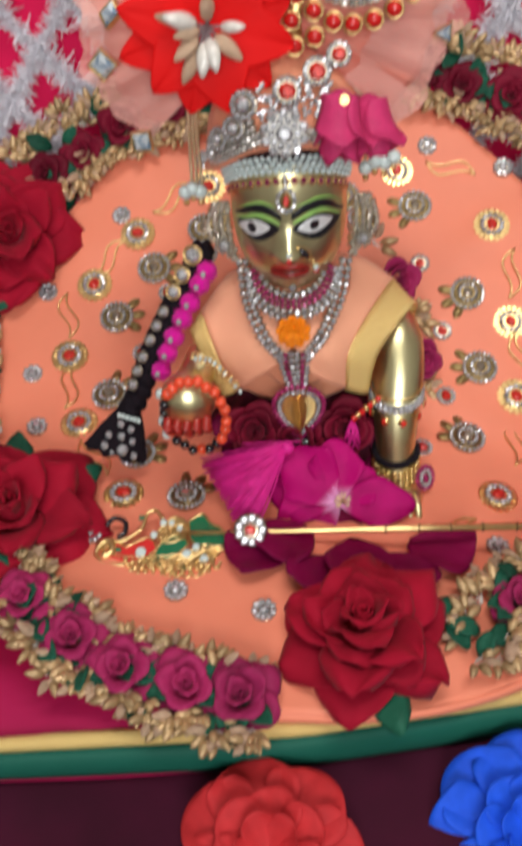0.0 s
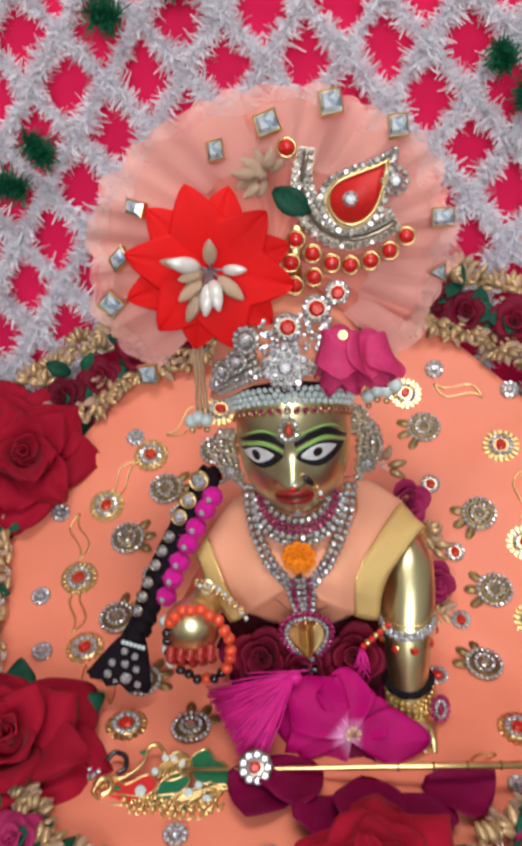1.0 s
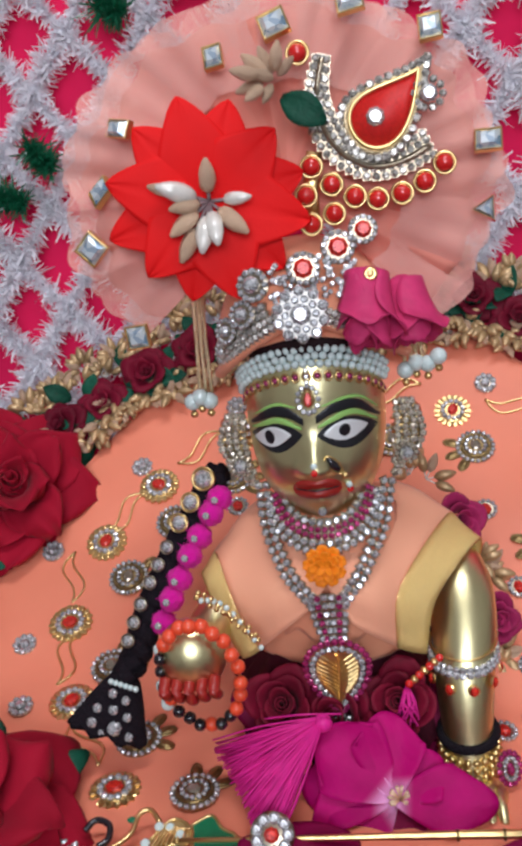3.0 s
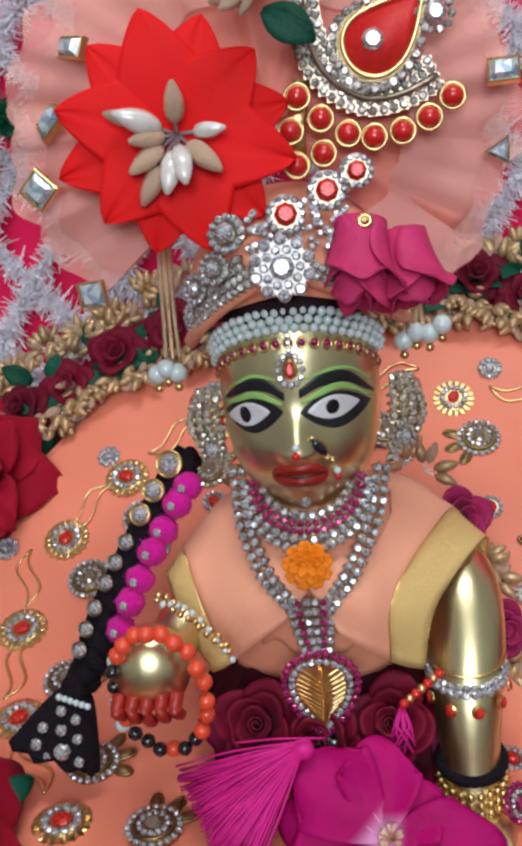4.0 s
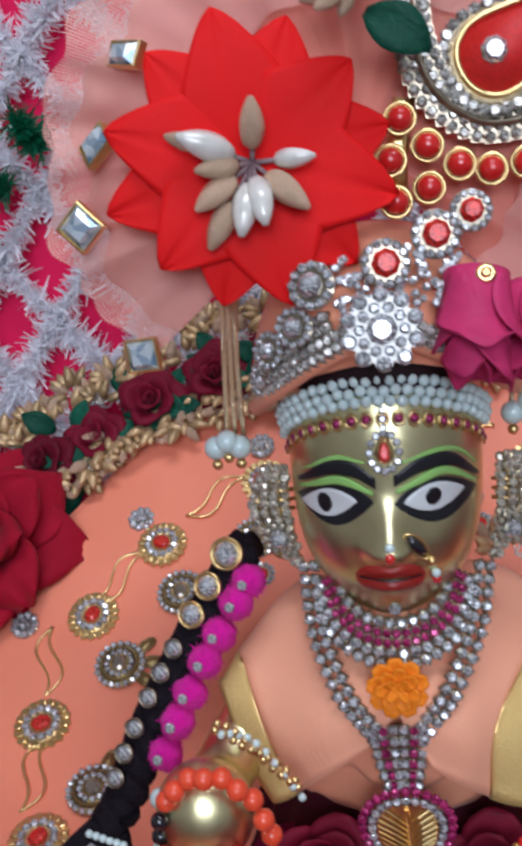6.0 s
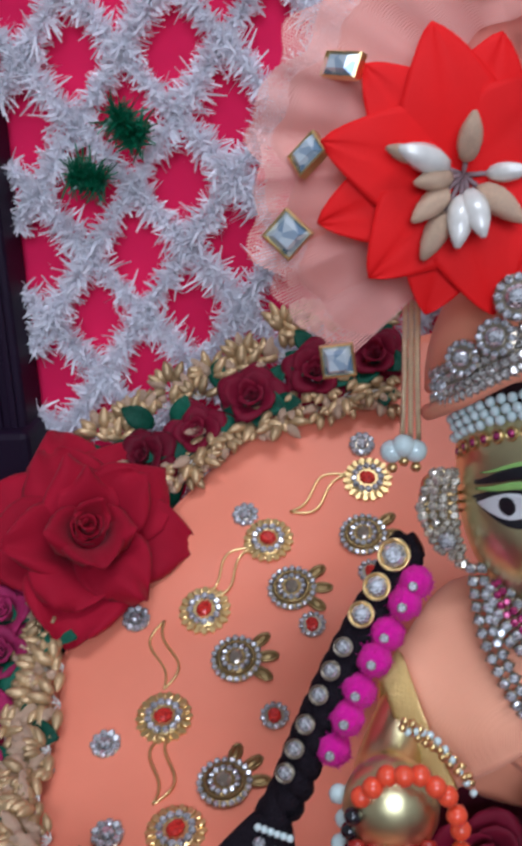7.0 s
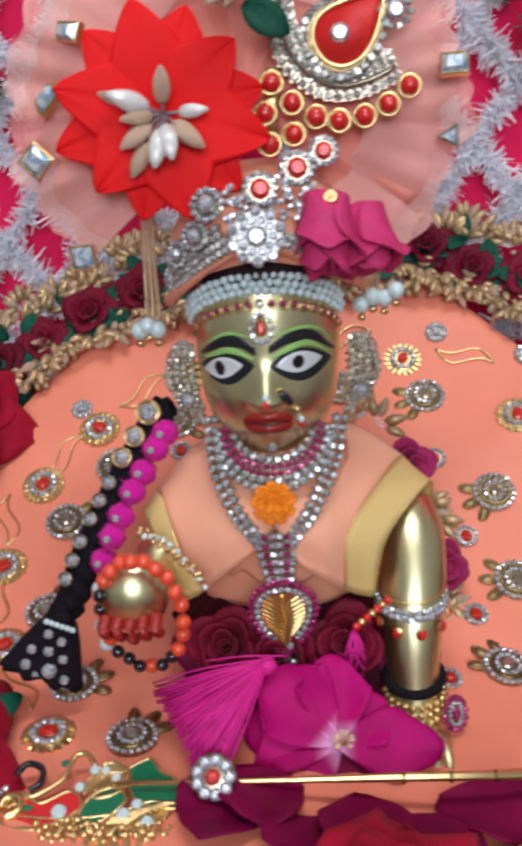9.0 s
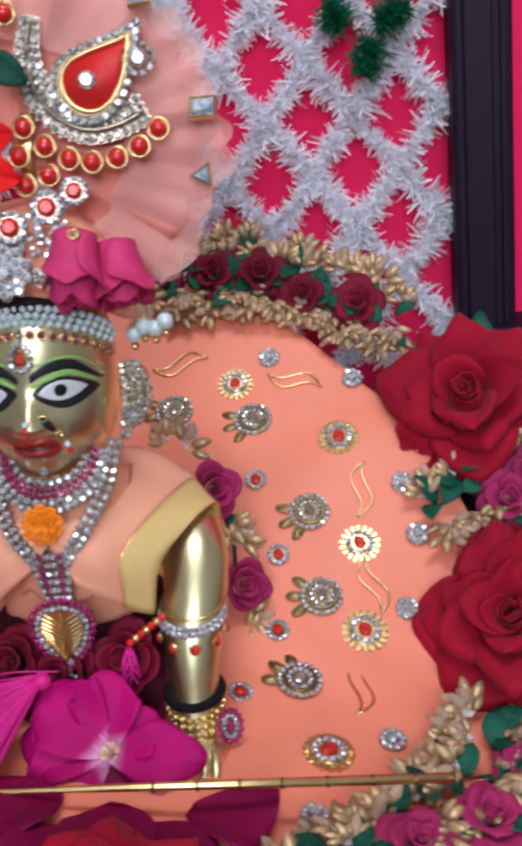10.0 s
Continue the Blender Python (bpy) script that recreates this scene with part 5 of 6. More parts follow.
part("pleated_layer", sheet(fan_sheet(0.0760, 11, 0.0034, 0.003, 0.4, 1.0), 0.0005), PEACH_TULLE, fan)
for k, (rad, back, ph) in enumerate(((0.0835, 0.006, 1.0), (0.0850, -0.001, 2.6))):
    pts = fan_sheet(rad, 13, 0.0026, back, ph, ph)
    pts = pts[:, (0 if k == 0 else 9):]
    ob = part("net_layer", (pts.reshape(-1, 3), grid_faces(NP, pts.shape[1])), PEACH_NET, fan, "sheer peach net ruffle")
    set_uv(ob, np.stack([fp / (2 * math.pi), fr], 2)[:, (0 if k == 0 else 9):].reshape(-1, 2))


def square_gem(x, z, spin, cut="square", w=0.0052, h=0.0052):
    ob = thing("mirror_gem", "foil-backed %s glass gem in a gilt rim on the tulle fan" % cut, "gem", "gems round the fan", at=facing((x, float(fan_y(x)) - 0.0045 + (0.002 if x < -0.05 else 0), z), ((-0.75 if x < -0.05 and z > 0.24 else -0.15), -1, 0.5 if z > 0.24 else 0.0), 1.0, spin))
    n = 3 if cut == "triangular" else 4
    o = [(w * 1.41 * math.cos(2 * math.pi * (i + 0.5) / n), h * 1.41 * math.sin(2 * math.pi * (i + 0.5) / n)) for i in range(n)]
    v = [(a * k, b * k, zz) for k, zz in ((1.02, 0), (1.02, 0.0024), (0.93, 0.0028), (0.89, 0.0018)) for a, b in o]
    f = [(k * n + i, k * n + (i + 1) % n, (k + 1) * n + (i + 1) % n, (k + 1) * n + i) for k in range(3) for i in range(n)]
    part("rim", (np.array(v), f + [tuple(range(n))[::-1]]), GOLD, ob, smooth=False)
    g = [(a * k, b * k, zz) for k, zz in ((0.89, 0.0018), (0.50, 0.0040)) for a, b in o]
    part("glass", (np.array(g), [(i, (i + 1) % n, n + (i + 1) % n, n + i) for i in range(n)] + [tuple(range(n, 2 * n))]), GLASS_GEM, ob, smooth=False)


for x, z, spin, cut, w, h in ((0.029, 0.307, 10, "square", 0.0050, 0.0058), (0.001, 0.301, 20, "square", 0.0052, 0.0052), (0.058, 0.294, 5, "square", 0.0044, 0.0052), (-0.059, 0.271, -8, "square", 0.0060, 0.0034),
                              (-0.069, 0.249, 45, "square", 0.0050, 0.0040), (-0.076, 0.229, 45, "square", 0.0050, 0.0050), (-0.064, 0.193, 5, "square", 0.0046, 0.0046), (0.0775, 0.251, 0, "square", 0.0052, 0.0044), (0.0755, 0.226, 0, "triangular", 0.0040, 0.0040), (-0.022, 0.292, 10, "square", 0.0036, 0.0046)):
    square_gem(x, z, spin, cut, w, h)

lily = thing("red_foam_flower", "big red foam flower with gold and pearly stamens", "artificial flower", at=facing((-0.0298, 0.4300, 0.2415), (0.16, -1, 0.06)))
rnd = random.Random(4)
for n, L, W, z, off in ((6, 0.0392, 0.0134, 0.000, 12), (6, 0.0378, 0.0134, 0.0024, 42)):
    for i in range(n):
        t, u = np.meshgrid(np.linspace(0, 1, 22), np.linspace(-1, 1, 13), indexing="ij")
        w = W * np.where(t < 0.52, 0.10 + 0.90 * np.sin(t / 0.52 * math.pi / 2), np.clip((1 - t) / 0.48, 0, 1) ** 0.70)
        zz = z + 0.0085 * t ** 0.8 - 0.0060 * t ** 3 - 0.0007 * np.exp(-(u / 0.10) ** 2) * t + 0.0004 * np.sin(3 * u + i) * t * t
        part("petal", sheet(np.stack([t * L * rnd.uniform(0.94, 1.05), u * w, zz], 2), 0.0006), RED_FELT, lily).matrix_basis = pose(0, 0, 0, 0, 0, off + 360 * (i + rnd.uniform(-0.04, 0.04)) / n)
for ang, L, start, m, tilt in ((158, 0.013, 0.005, POD_PEARL, -25), (160, 0.008, 0.014, POD_PALE, -20), (88, 0.011, 0.004, POD_PALE, -35), (185, 0.010, 0.004, POD_PALE, -30), (215, 0.011, 0.006, POD_PALE, -22), (238, 0.011, 0.011, POD_PALE, -15), (255, 0.012, 0.006, POD_PEARL, -30), (275, 0.012, 0.005, POD_PEARL, -40), (315, 0.012, 0.005, POD_PALE, -30), (0, 0.009, 0.006, POD_PEARL, -30)):
    part("stamen", pod(1.0, 0.46), m, lily).matrix_basis = pose(0, 0, 0.004, 0, 0, ang) @ pose(0, 0, 0, 0, tilt, 0) @ pose(start, 0, 0) @ Matrix.Scale(L * 1.34, 4)
    part("stalk", tube([(0, 0, 0), (start * 0.5, 0, 0.0004), (start + 0.001, 0, 0)], 0.0007, 6), STALK, lily).matrix_basis = pose(0, 0, 0.004, 0, 0, ang) @ pose(0, 0, 0, 0, tilt, 0)

sprig = thing("gold_pod_sprig", "sprig of rough gold seed pods with a green leaf", "sprig", at=facing((0.000, 0.428, 0.281), (0, -1, 0.15)))
for i, (ang, L, st) in enumerate(((110, 0.011, 0.002), (140, 0.012, 0.003), (170, 0.012, 0.006), (195, 0.011, 0.004), (75, 0.011, 0.003), (220, 0.010, 0.006), (40, 0.009, 0.002), (245, 0.009, 0.002), (160, 0.010, 0.000))):
    part("pod", pod(1.0, 0.46), POD_PALE, sprig).matrix_basis = pose(0, 0, 0.003 + 0.0012 * (i % 3), 0, 0, ang) @ pose(0, 0, 0, 0, -20 - 9 * (i % 3), 0) @ pose(st, 0, 0) @ Matrix.Scale(L, 4)
part("leaf", leaf_shape(), LEAF, sprig, "green cloth leaf").matrix_basis = pose(0.002, -0.006, 0.002, 0, 0, -35) @ Matrix.Scale(0.019, 4)

plume = thing("paisley_brooch", "crystal plume brooch with a red paisley and red beads", "brooch")


def fan_stone(s, x, z, r, slot=0, out=0.004, stone=STONE6):
    m = facing((x, float(fan_y(x)) - out, z), (0.05, -1, 0.12), r * 1.15)
    s.add(stone, m, slot)
    s.add(CUP, m @ pose(0, 0, -0.9), slot + 1)


arc = [(0.0165, 0.288), (0.0135, 0.276), (0.0150, 0.263), (0.0205, 0.2535), (0.031, 0.2470), (0.043, 0.2475), (0.0545, 0.2520)]
for k in range(4):
    c = smooth_line(arc, 25 - k)
    t = np.gradient(c, axis=0)
    t /= np.linalg.norm(t, axis=1, keepdims=True)
    s = Shape()
    for i, ((x, z), (tx, tz)) in enumerate(zip(c, t)):
        grow = min(1.0, 0.45 + i / 14)
        fan_stone(s, x + tz * 0.0030 * (1.2 - k) * grow, z - tx * 0.0030 * (1.2 - k) * grow, 0.00142, out=0.005)
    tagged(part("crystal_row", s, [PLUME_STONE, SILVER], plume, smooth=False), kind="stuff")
    if k == 1:
        back = [np.array((x, float(fan_y(x)) - 0.0028, z)) for x, z in c]
        part("backing", tube(back, 0.0052, 8, flat=0.25), SILVER, plume)


def paisley(scale, n=48):
    """A teardrop whose tip bends over to one side."""
    out = []
    for i in range(n):
        a = 2 * math.pi * (i + 0.5) / n
        x = 0.0035 + 0.0140 * math.cos(a)
        y = 0.0122 * math.sin(a) * math.sin(a / 2) ** 1.3 + 0.0050 * (max(0.0, x) / 0.0175) ** 2 - 0.001
        out.append((x * scale - 0.002 * (scale - 1), y * scale))
    return out


PM = facing((0.0370, float(fan_y(0.037)) - 0.0045, 0.2660), (0.05, -1, 0.1), 1.16, 30)
part("paisley_plate", plate(paisley(0.98), 0.0012), ENAMEL_RED, plume, "red enamel paisley").matrix_basis = PM
part("paisley_rim", tube([(x, y, 0.0012) for x, y in paisley(1.02)], 0.0008, 6, True), GOLD, plume, "gold beaded rim").matrix_basis = PM
part("outer_rim", tube([(x, y, 0.0008) for x, y in paisley(1.13)], 0.0008, 6, True), CHAIN_GOLD, plume, "pale gilt rim").matrix_basis = PM
s = Shape()
for x, y in paisley(1.29, 36):
    s.add(STONE6, pose(x, y, 0.0008) @ Matrix.Scale(0.0017, 4))
for i in range(10):
    a = 2 * math.pi * i / 10
    s.add(STONE6, pose(0.0160 + 0.0046 * math.cos(a), -0.0042 + 0.0046 * math.sin(a), 0.001) @ Matrix.Scale(0.0014, 4))
tagged(part("paisley_stones", s, PLUME_STONE, plume, smooth=False), kind="stuff").matrix_basis = PM
for x, y, r in ((-0.002, 0.0, 0.0032), (0.0160, -0.0042, 0.0030)):
    part("round_stone", STONE, CRYSTAL, plume, smooth=False).matrix_basis = PM @ pose(x, y, 0.0016) @ Matrix.Scale(r, 4)
for x, z in ((0.0085, 0.2905), (0.0095, 0.2495), (0.0065, 0.2390), (0.0075, 0.2280), (0.0165, 0.2420), (0.0165, 0.2310), (0.0250, 0.2365), (0.0335, 0.2345), (0.0430, 0.2355), (0.0520, 0.2390), (0.0600, 0.2450)):
    m = facing((x, float(fan_y(x)) - 0.0050, z), (0, -1, 0.1))
    part("bead_cup", Shape().add(disc(0.0043, 0.0016, 16)).add(ring(0.0041, 0.0006, 18), pose(0, 0, 0.0018)), GOLD, plume).matrix_basis = m
    part("red_bead", ball(16, 10, 0.0034, 0.0034, 0.0030), RED_BEAD, plume).matrix_basis = m @ pose(0, 0, 0.0022)
part("brooch_stem", tube([(x, float(fan_y(x)) - 0.003, z) for x, z in ((0.008, 0.224), (0.008, 0.240), (0.011, 0.255))], 0.003, 8, flat=0.3), GOLD, plume)

crown = thing("crown", "crystal studded peach crown band over the brow", "crown")
u_, v_ = np.meshgrid(np.linspace(0, 2 * math.pi, 48, endpoint=False), np.linspace(0, 1, 14), indexing="ij")
capr = np.cos(v_ * math.pi / 2 * 0.98)
lowest = 0.188 - 0.012 * abs(np.cos(u_)) ** 1.5 - 0.008 * np.clip(np.sin(u_), 0, 1)
part("cap", sheet(np.stack([0.0385 * capr * np.cos(u_) + 0.001, 0.458 + 0.036 * capr * np.sin(u_), lowest + (0.222 - lowest) * np.sin(v_ * math.pi / 2)], 2), 0.0015, True), PEACH_CLOTH, crown)
part("hair_cap", ball(32, 16, 0.0280, 0.0335, 0.018), HAIR, crown, "black hair cap under the crown").matrix_basis = pose(0.0005, 0.4565, 0.1830)
brow = smooth_line([(-0.0375, 0.452, 0.170), (-0.030, 0.434, 0.178), (-0.016, 0.4215, 0.1885), (0.001, 0.4165, 0.1955), (0.017, 0.4225, 0.1895), (0.031, 0.436, 0.180), (0.040, 0.454, 0.172)], 60)
part("brow_roll", tube(brow, 0.0026, 10), PEACH_CLOTH, crown)
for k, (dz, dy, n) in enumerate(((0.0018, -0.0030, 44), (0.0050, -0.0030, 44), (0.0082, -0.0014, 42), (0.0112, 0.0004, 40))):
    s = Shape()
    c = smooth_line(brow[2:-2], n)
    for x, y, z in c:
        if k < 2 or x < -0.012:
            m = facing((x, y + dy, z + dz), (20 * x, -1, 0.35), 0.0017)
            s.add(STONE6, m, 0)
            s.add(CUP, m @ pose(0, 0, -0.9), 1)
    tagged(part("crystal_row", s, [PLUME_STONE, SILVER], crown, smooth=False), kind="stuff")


def stone_flower(place, r, n, centre, size_c, normal=(0, -1, 0.3), label="crystal flower"):
    s = Shape().add(disc(r * 0.95, r * 0.2, 20), slot=1)
    for i in range(n):
        a = 2 * math.pi * i / n
        s.add(STONE, pose(r * 0.78 * math.cos(a), r * 0.78 * math.sin(a), r * 0.22) @ Matrix.Scale(min(r * 0.30, r * 2.35 / n), 4), 0)
    ob = part("stone_flower", s, [CRYSTAL, SILVER], crown, label, False)
    ob.matrix_basis = facing(place, normal)
    part("centre_stone", STONE, centre, ob, smooth=False).matrix_basis = pose(0, 0, r * 0.34) @ Matrix.Scale(size_c, 4)


pale = Shape().add(scallop(10, 0.0074, 0.0098, 0.0012), slot=1)
for i in range(10):
    a = 2 * math.pi * (i + 0.5) / 10
    pale.add(STONE, pose(0.0079 * math.cos(a), 0.0079 * math.sin(a), 0.0014) @ Matrix.Scale(0.0019, 4), 0)
    pale.add(STONE6, pose(0.0051 * math.cos(a + 0.3), 0.0051 * math.sin(a + 0.3), 0.0018) @ Matrix.Scale(0.0014, 4), 0)
ob = part("stone_flower", pale, [CRYSTAL, POD_PEARL], crown, "pale crystal flower at the brow", False)
ob.matrix_basis = facing((0.0018, 0.4130, 0.198), (0, -1, 0.2), 1.13)
part("centre_stone", STONE, CRYSTAL, ob, smooth=False).matrix_basis = pose(0, 0, 0.0018) @ Matrix.Scale(0.0036, 4)
stone_flower((-0.0155, 0.4195, 0.2095), 0.0068, 12, CRYSTAL, 0.0034, (-0.3, -1, 0.3))
stone_flower((-0.0210, 0.4215, 0.1985), 0.0058, 12, CRYSTAL, 0.0028, (-0.4, -1, 0.3))
stone_flower((-0.0290, 0.4290, 0.1915), 0.0056, 12, CRYSTAL, 0.0026, (-0.7, -1, 0.3))
stone_flower((-0.0335, 0.4400, 0.1810), 0.0046, 11, CRYSTAL, 0.0022, (-0.9, -0.8, 0.2))
for x, y, z, r in ((0.0035, 0.4230, 0.2135, 0.0064), (0.0170, 0.4290, 0.2195, 0.0064), (0.0268, 0.4350, 0.2245, 0.0056)):
    stone_flower((x, y, z), r * 1.08, 13, RED_STONE, r * 0.60, (0.1, -1, 0.2), "crystal flower round a red stone")
chain2 = Shape()
for i in range(110):
    f, g_ = rnd.random(), rnd.random()
    x, z = -0.010 + 0.034 * f, 0.2015 + 0.0135 * g_ + 0.005 * f * g_
    chain2.add(STONE6, facing((x, 0.4190 + 0.0085 * g_ + 12 * (x - 0.003) ** 2, z), (8 * x, -1, 0.5), rnd.uniform(0.0011, 0.0016)), 0)
tagged(part("stone_fill", chain2, CRYSTAL, crown, smooth=False), kind="stuff")

def satin_rose(parent, m, seed, cloth=ROSE_MAGENTA, open_=0):
    """A satin rose: its bud, and each petal under it."""
    rnd = random.Random(seed)
    head = part("rose_head", bud_sheet(2.2, 0.04, 0.20, 0.55, 22, 0.02), cloth, parent)
    head.matrix_basis = m
    for n, r0, L, a0, a1, w, z0 in ((3, 0.18, 1.02 - 0.3 * open_, -4, 8 + 20 * open_, 0.40, 0.18), (4, 0.29, 1.08 - 0.3 * open_, 0, 18 + 40 * open_, 0.50, 0.1), (4, 0.36, 1.02 - 0.25 * open_, 2 + 20 * open_, 30 + 60 * open_, 0.58, 0.03)):
        off = rnd.uniform(0, 6)
        for i in range(n):
            part("petal", petal_sheet(n, r0, L * rnd.uniform(0.9, 1.1), a0 + rnd.uniform(-6, 6), a1 + rnd.uniform(-18, 12), w, off + 2 * math.pi * i / n, z0, rnd, 9, 0.02, 0.04), cloth, head)


waist_roses = thing("maroon_rose_cluster", "dark maroon fabric roses tucked against the statue's skirt", "artificial rose")
for i, (x, y, z, r) in enumerate(((-0.024, 0.4260, 0.030, 0.019), (0.000, 0.4240, 0.024, 0.020), (0.026, 0.4270, 0.028, 0.019))):
    satin_rose(waist_roses, facing((x, y, z - 0.004), (0.2 * math.sin(5 * i), -0.8, 0.6), r, 77 * i), 60 + i, ROSE_DARK, 1)

blooms = thing("magenta_rose_pair", "two magenta satin roses pinned head down on the crown", "artificial rose")
for x, y, z, r, nrm in ((0.0270, 0.4265, 0.2095, 0.0235, (-0.10, -0.42, -0.90)), (0.0400, 0.4350, 0.2040, 0.0220, (0.10, -0.36, -0.92))):
    satin_rose(blooms, facing((x, y, z), nrm, r, 4000 * x), int(x * 5000))
    part("calyx", ball(14, 8, 0.0058, 0.0058, 0.0050), ROSE_MAGENTA, blooms).matrix_basis = pose(x, y + 0.0005, z - 0.003)
part("stud", Shape().add(disc(0.0026, 0.0014, 14)).add(STONE, pose(0, 0, 0.0016) @ Matrix.Scale(0.0016, 4)), GOLD, blooms, "small gilt stud", False).matrix_basis = facing((0.0285, 0.4180, 0.2097), (0, -1, 0.3), 1.0)

for cx, cy, zt, zb, n in ((-0.0420, 0.445, 0.206, 0.1635, 3), (0.0440, 0.458, 0.186, 0.166, 4)):
    ob = thing("chain_tassel", "gilt chain tassel ending in pearls beside the brow", "tassel", "brow tassels")
    for i in range(n):
        x = cx + 0.0019 * (i - n / 2)
        part("chain", tube(smooth_line([(x * 0.98, cy + 0.002, zt), (x, cy, (zt + zb) / 2), (x + 0.0006 * (i - 2), cy, zb)], 12), 0.00085, 6), CHAIN_GOLD, ob)
    for i in range(4 if cx > 0 else 3):
        x = cx + (0.0046 if cx > 0 else 0.0036) * (i - 1.5) + (0.002 if cx > 0 else -0.002)
        z = zb - 0.003 + 0.002 * (i % 2) + (0.001 * i if cx > 0 else 0)
        part("pearl", ball(16, 10), PEARL, ob).matrix_basis = pose(x, cy - 0.002 - 0.001 * (i % 2), z) @ Matrix.Scale(0.0036, 4)
        part("gold_drop", SMALL_BALL, GOLD, ob).matrix_basis = pose(x, cy - 0.002, z - 0.0052) @ Matrix.Scale(0.0017, 4)

# ---- pearls on the brow, ear jewels, face jewels ----
def brow_point(theta, z, out):
    w = (z - HC[2]) / HB
    s = float(section(w))
    return (HC[0] + (HA * s * float(narrow(w)) + out) * math.sin(theta), HC[1] - (HD * s + out) * math.cos(theta), z)


fillet = thing("pearl_headband", "pearl headband with small ruby drops across the brow", "headband")
for k in range(3):
    s = Shape()
    n = 25
    for i in range(n):
        th_ = -1.45 + 2.9 * (i + 0.5 * (k % 2)) / (n - 0.5)
        s.add(PEARL_BALL, Matrix.Translation(brow_point(th_, 0.1768 + 0.0029 * k - 0.0150 * (th_ / 1.45) ** 2 + rnd.uniform(-0.0003, 0.0003), 0.0014 + 0.0008 * k)) @ Matrix.Scale(0.00166, 4))
    tagged(part("pearl_row", s, PEARL, fillet), kind="stuff")
for i in range(19):
    th_ = -1.4 + 2.8 * i / 18
    p = brow_point(th_, 0.1722 - 0.0145 * (th_ / 1.4) ** 2, 0.0006)
    m = facing(p, (math.sin(th_), -math.cos(th_), 0.1))
    part("ruby_drop", Shape().add(ring(0.0016, 0.0004, 12), Matrix.Diagonal((1, 1.2, 1, 1)), 1).add(STONE6, Matrix.Scale(0.0013, 4), 0), [RUBY, GOLD], fillet).matrix_basis = m
tika = thing("brow_pendant", "crystal brow pendant with a red drop", "pendant", at=facing((HC[0], float(face_y(HC[0], 0.164)) - 0.0012, 0.1635), (0, -1, 0.25)))
part("gold_plate", plate([(0.0026 * math.cos(q), 0.0032 * math.sin(q) + (0.0018 * max(0, math.sin(q)) ** 4)) for q in np.linspace(0, 2 * math.pi, 20, endpoint=False)], 0.0012), GOLD, tika)
part("red_drop", STONE, RED_STONE, tika, smooth=False).matrix_basis = pose(0, 0, 0.0012) @ Matrix.Diagonal((0.0015, 0.0030, 0.0014, 1))
for i in range(12):
    q = 2 * math.pi * i / 12
    part("crystal", STONE6, CRYSTAL, tika, smooth=False).matrix_basis = pose(0.0040 * math.cos(q), 0.0052 * math.sin(q), 0.0008, random.uniform(-12, 12), random.uniform(-12, 12)) @ Matrix.Scale(0.00125, 4)
for i in range(3):
    part("crystal", STONE6, CRYSTAL, tika, smooth=False).matrix_basis = pose(0, 0.0066 + 0.0024 * i, 0.0006) @ Matrix.Scale(0.0011, 4)
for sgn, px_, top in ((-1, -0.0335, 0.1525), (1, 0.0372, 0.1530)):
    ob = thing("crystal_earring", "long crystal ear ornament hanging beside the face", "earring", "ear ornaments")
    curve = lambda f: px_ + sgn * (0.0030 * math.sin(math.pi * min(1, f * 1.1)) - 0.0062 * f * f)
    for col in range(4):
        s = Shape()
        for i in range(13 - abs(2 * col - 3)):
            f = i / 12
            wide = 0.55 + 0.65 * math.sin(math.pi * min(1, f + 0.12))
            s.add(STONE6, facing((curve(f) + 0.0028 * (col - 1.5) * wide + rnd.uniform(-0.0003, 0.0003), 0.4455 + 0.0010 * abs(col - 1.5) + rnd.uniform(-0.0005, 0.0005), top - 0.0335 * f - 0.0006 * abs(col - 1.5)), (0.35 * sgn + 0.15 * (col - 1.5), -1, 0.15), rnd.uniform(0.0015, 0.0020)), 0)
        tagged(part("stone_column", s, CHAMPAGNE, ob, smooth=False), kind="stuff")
    part("backing", tube(smooth_line([(curve(f), 0.4490, top - 0.0335 * f) for f in (0, 0.3, 0.6, 1.0)], 16), [0.002, 0.004] + [0.0055] * 8 + [0.0045, 0.0035, 0.0025, 0.002, 0.002, 0.0015], 10, flat=0.3), GOLD, ob)
    part("round_stone", STONE, CRYSTAL, ob, smooth=False).matrix_basis = facing((curve(0.66), 0.4432, top - 0.0335 * 0.66), (0.3 * sgn, -1, 0.1), 0.0030)
    for i in range(10):
        q = 2 * math.pi * i / 10
        part("halo_stone", STONE6, CHAMPAGNE, ob, smooth=False).matrix_basis = facing((curve(0.66) + 0.0040 * math.cos(q), 0.4438, top - 0.0335 * 0.66 + 0.0040 * math.sin(q)), (0.3 * sgn, -1, 0.1), 0.0012)
    for i in range(3):
        part("ear_hook", tube([(px_ - sgn * 0.0055, 0.449, top - 0.008 - 0.003 * i), (px_ - sgn * 0.001, 0.446, top - 0.0075 - 0.003 * i)], 0.0006, 6), GOLD, ob)
nose = thing("nose_ring", "gold nose ornament with a dark drop and tiny beads", "nose ring")
ny = float(face_y(HC[0], 0.136))
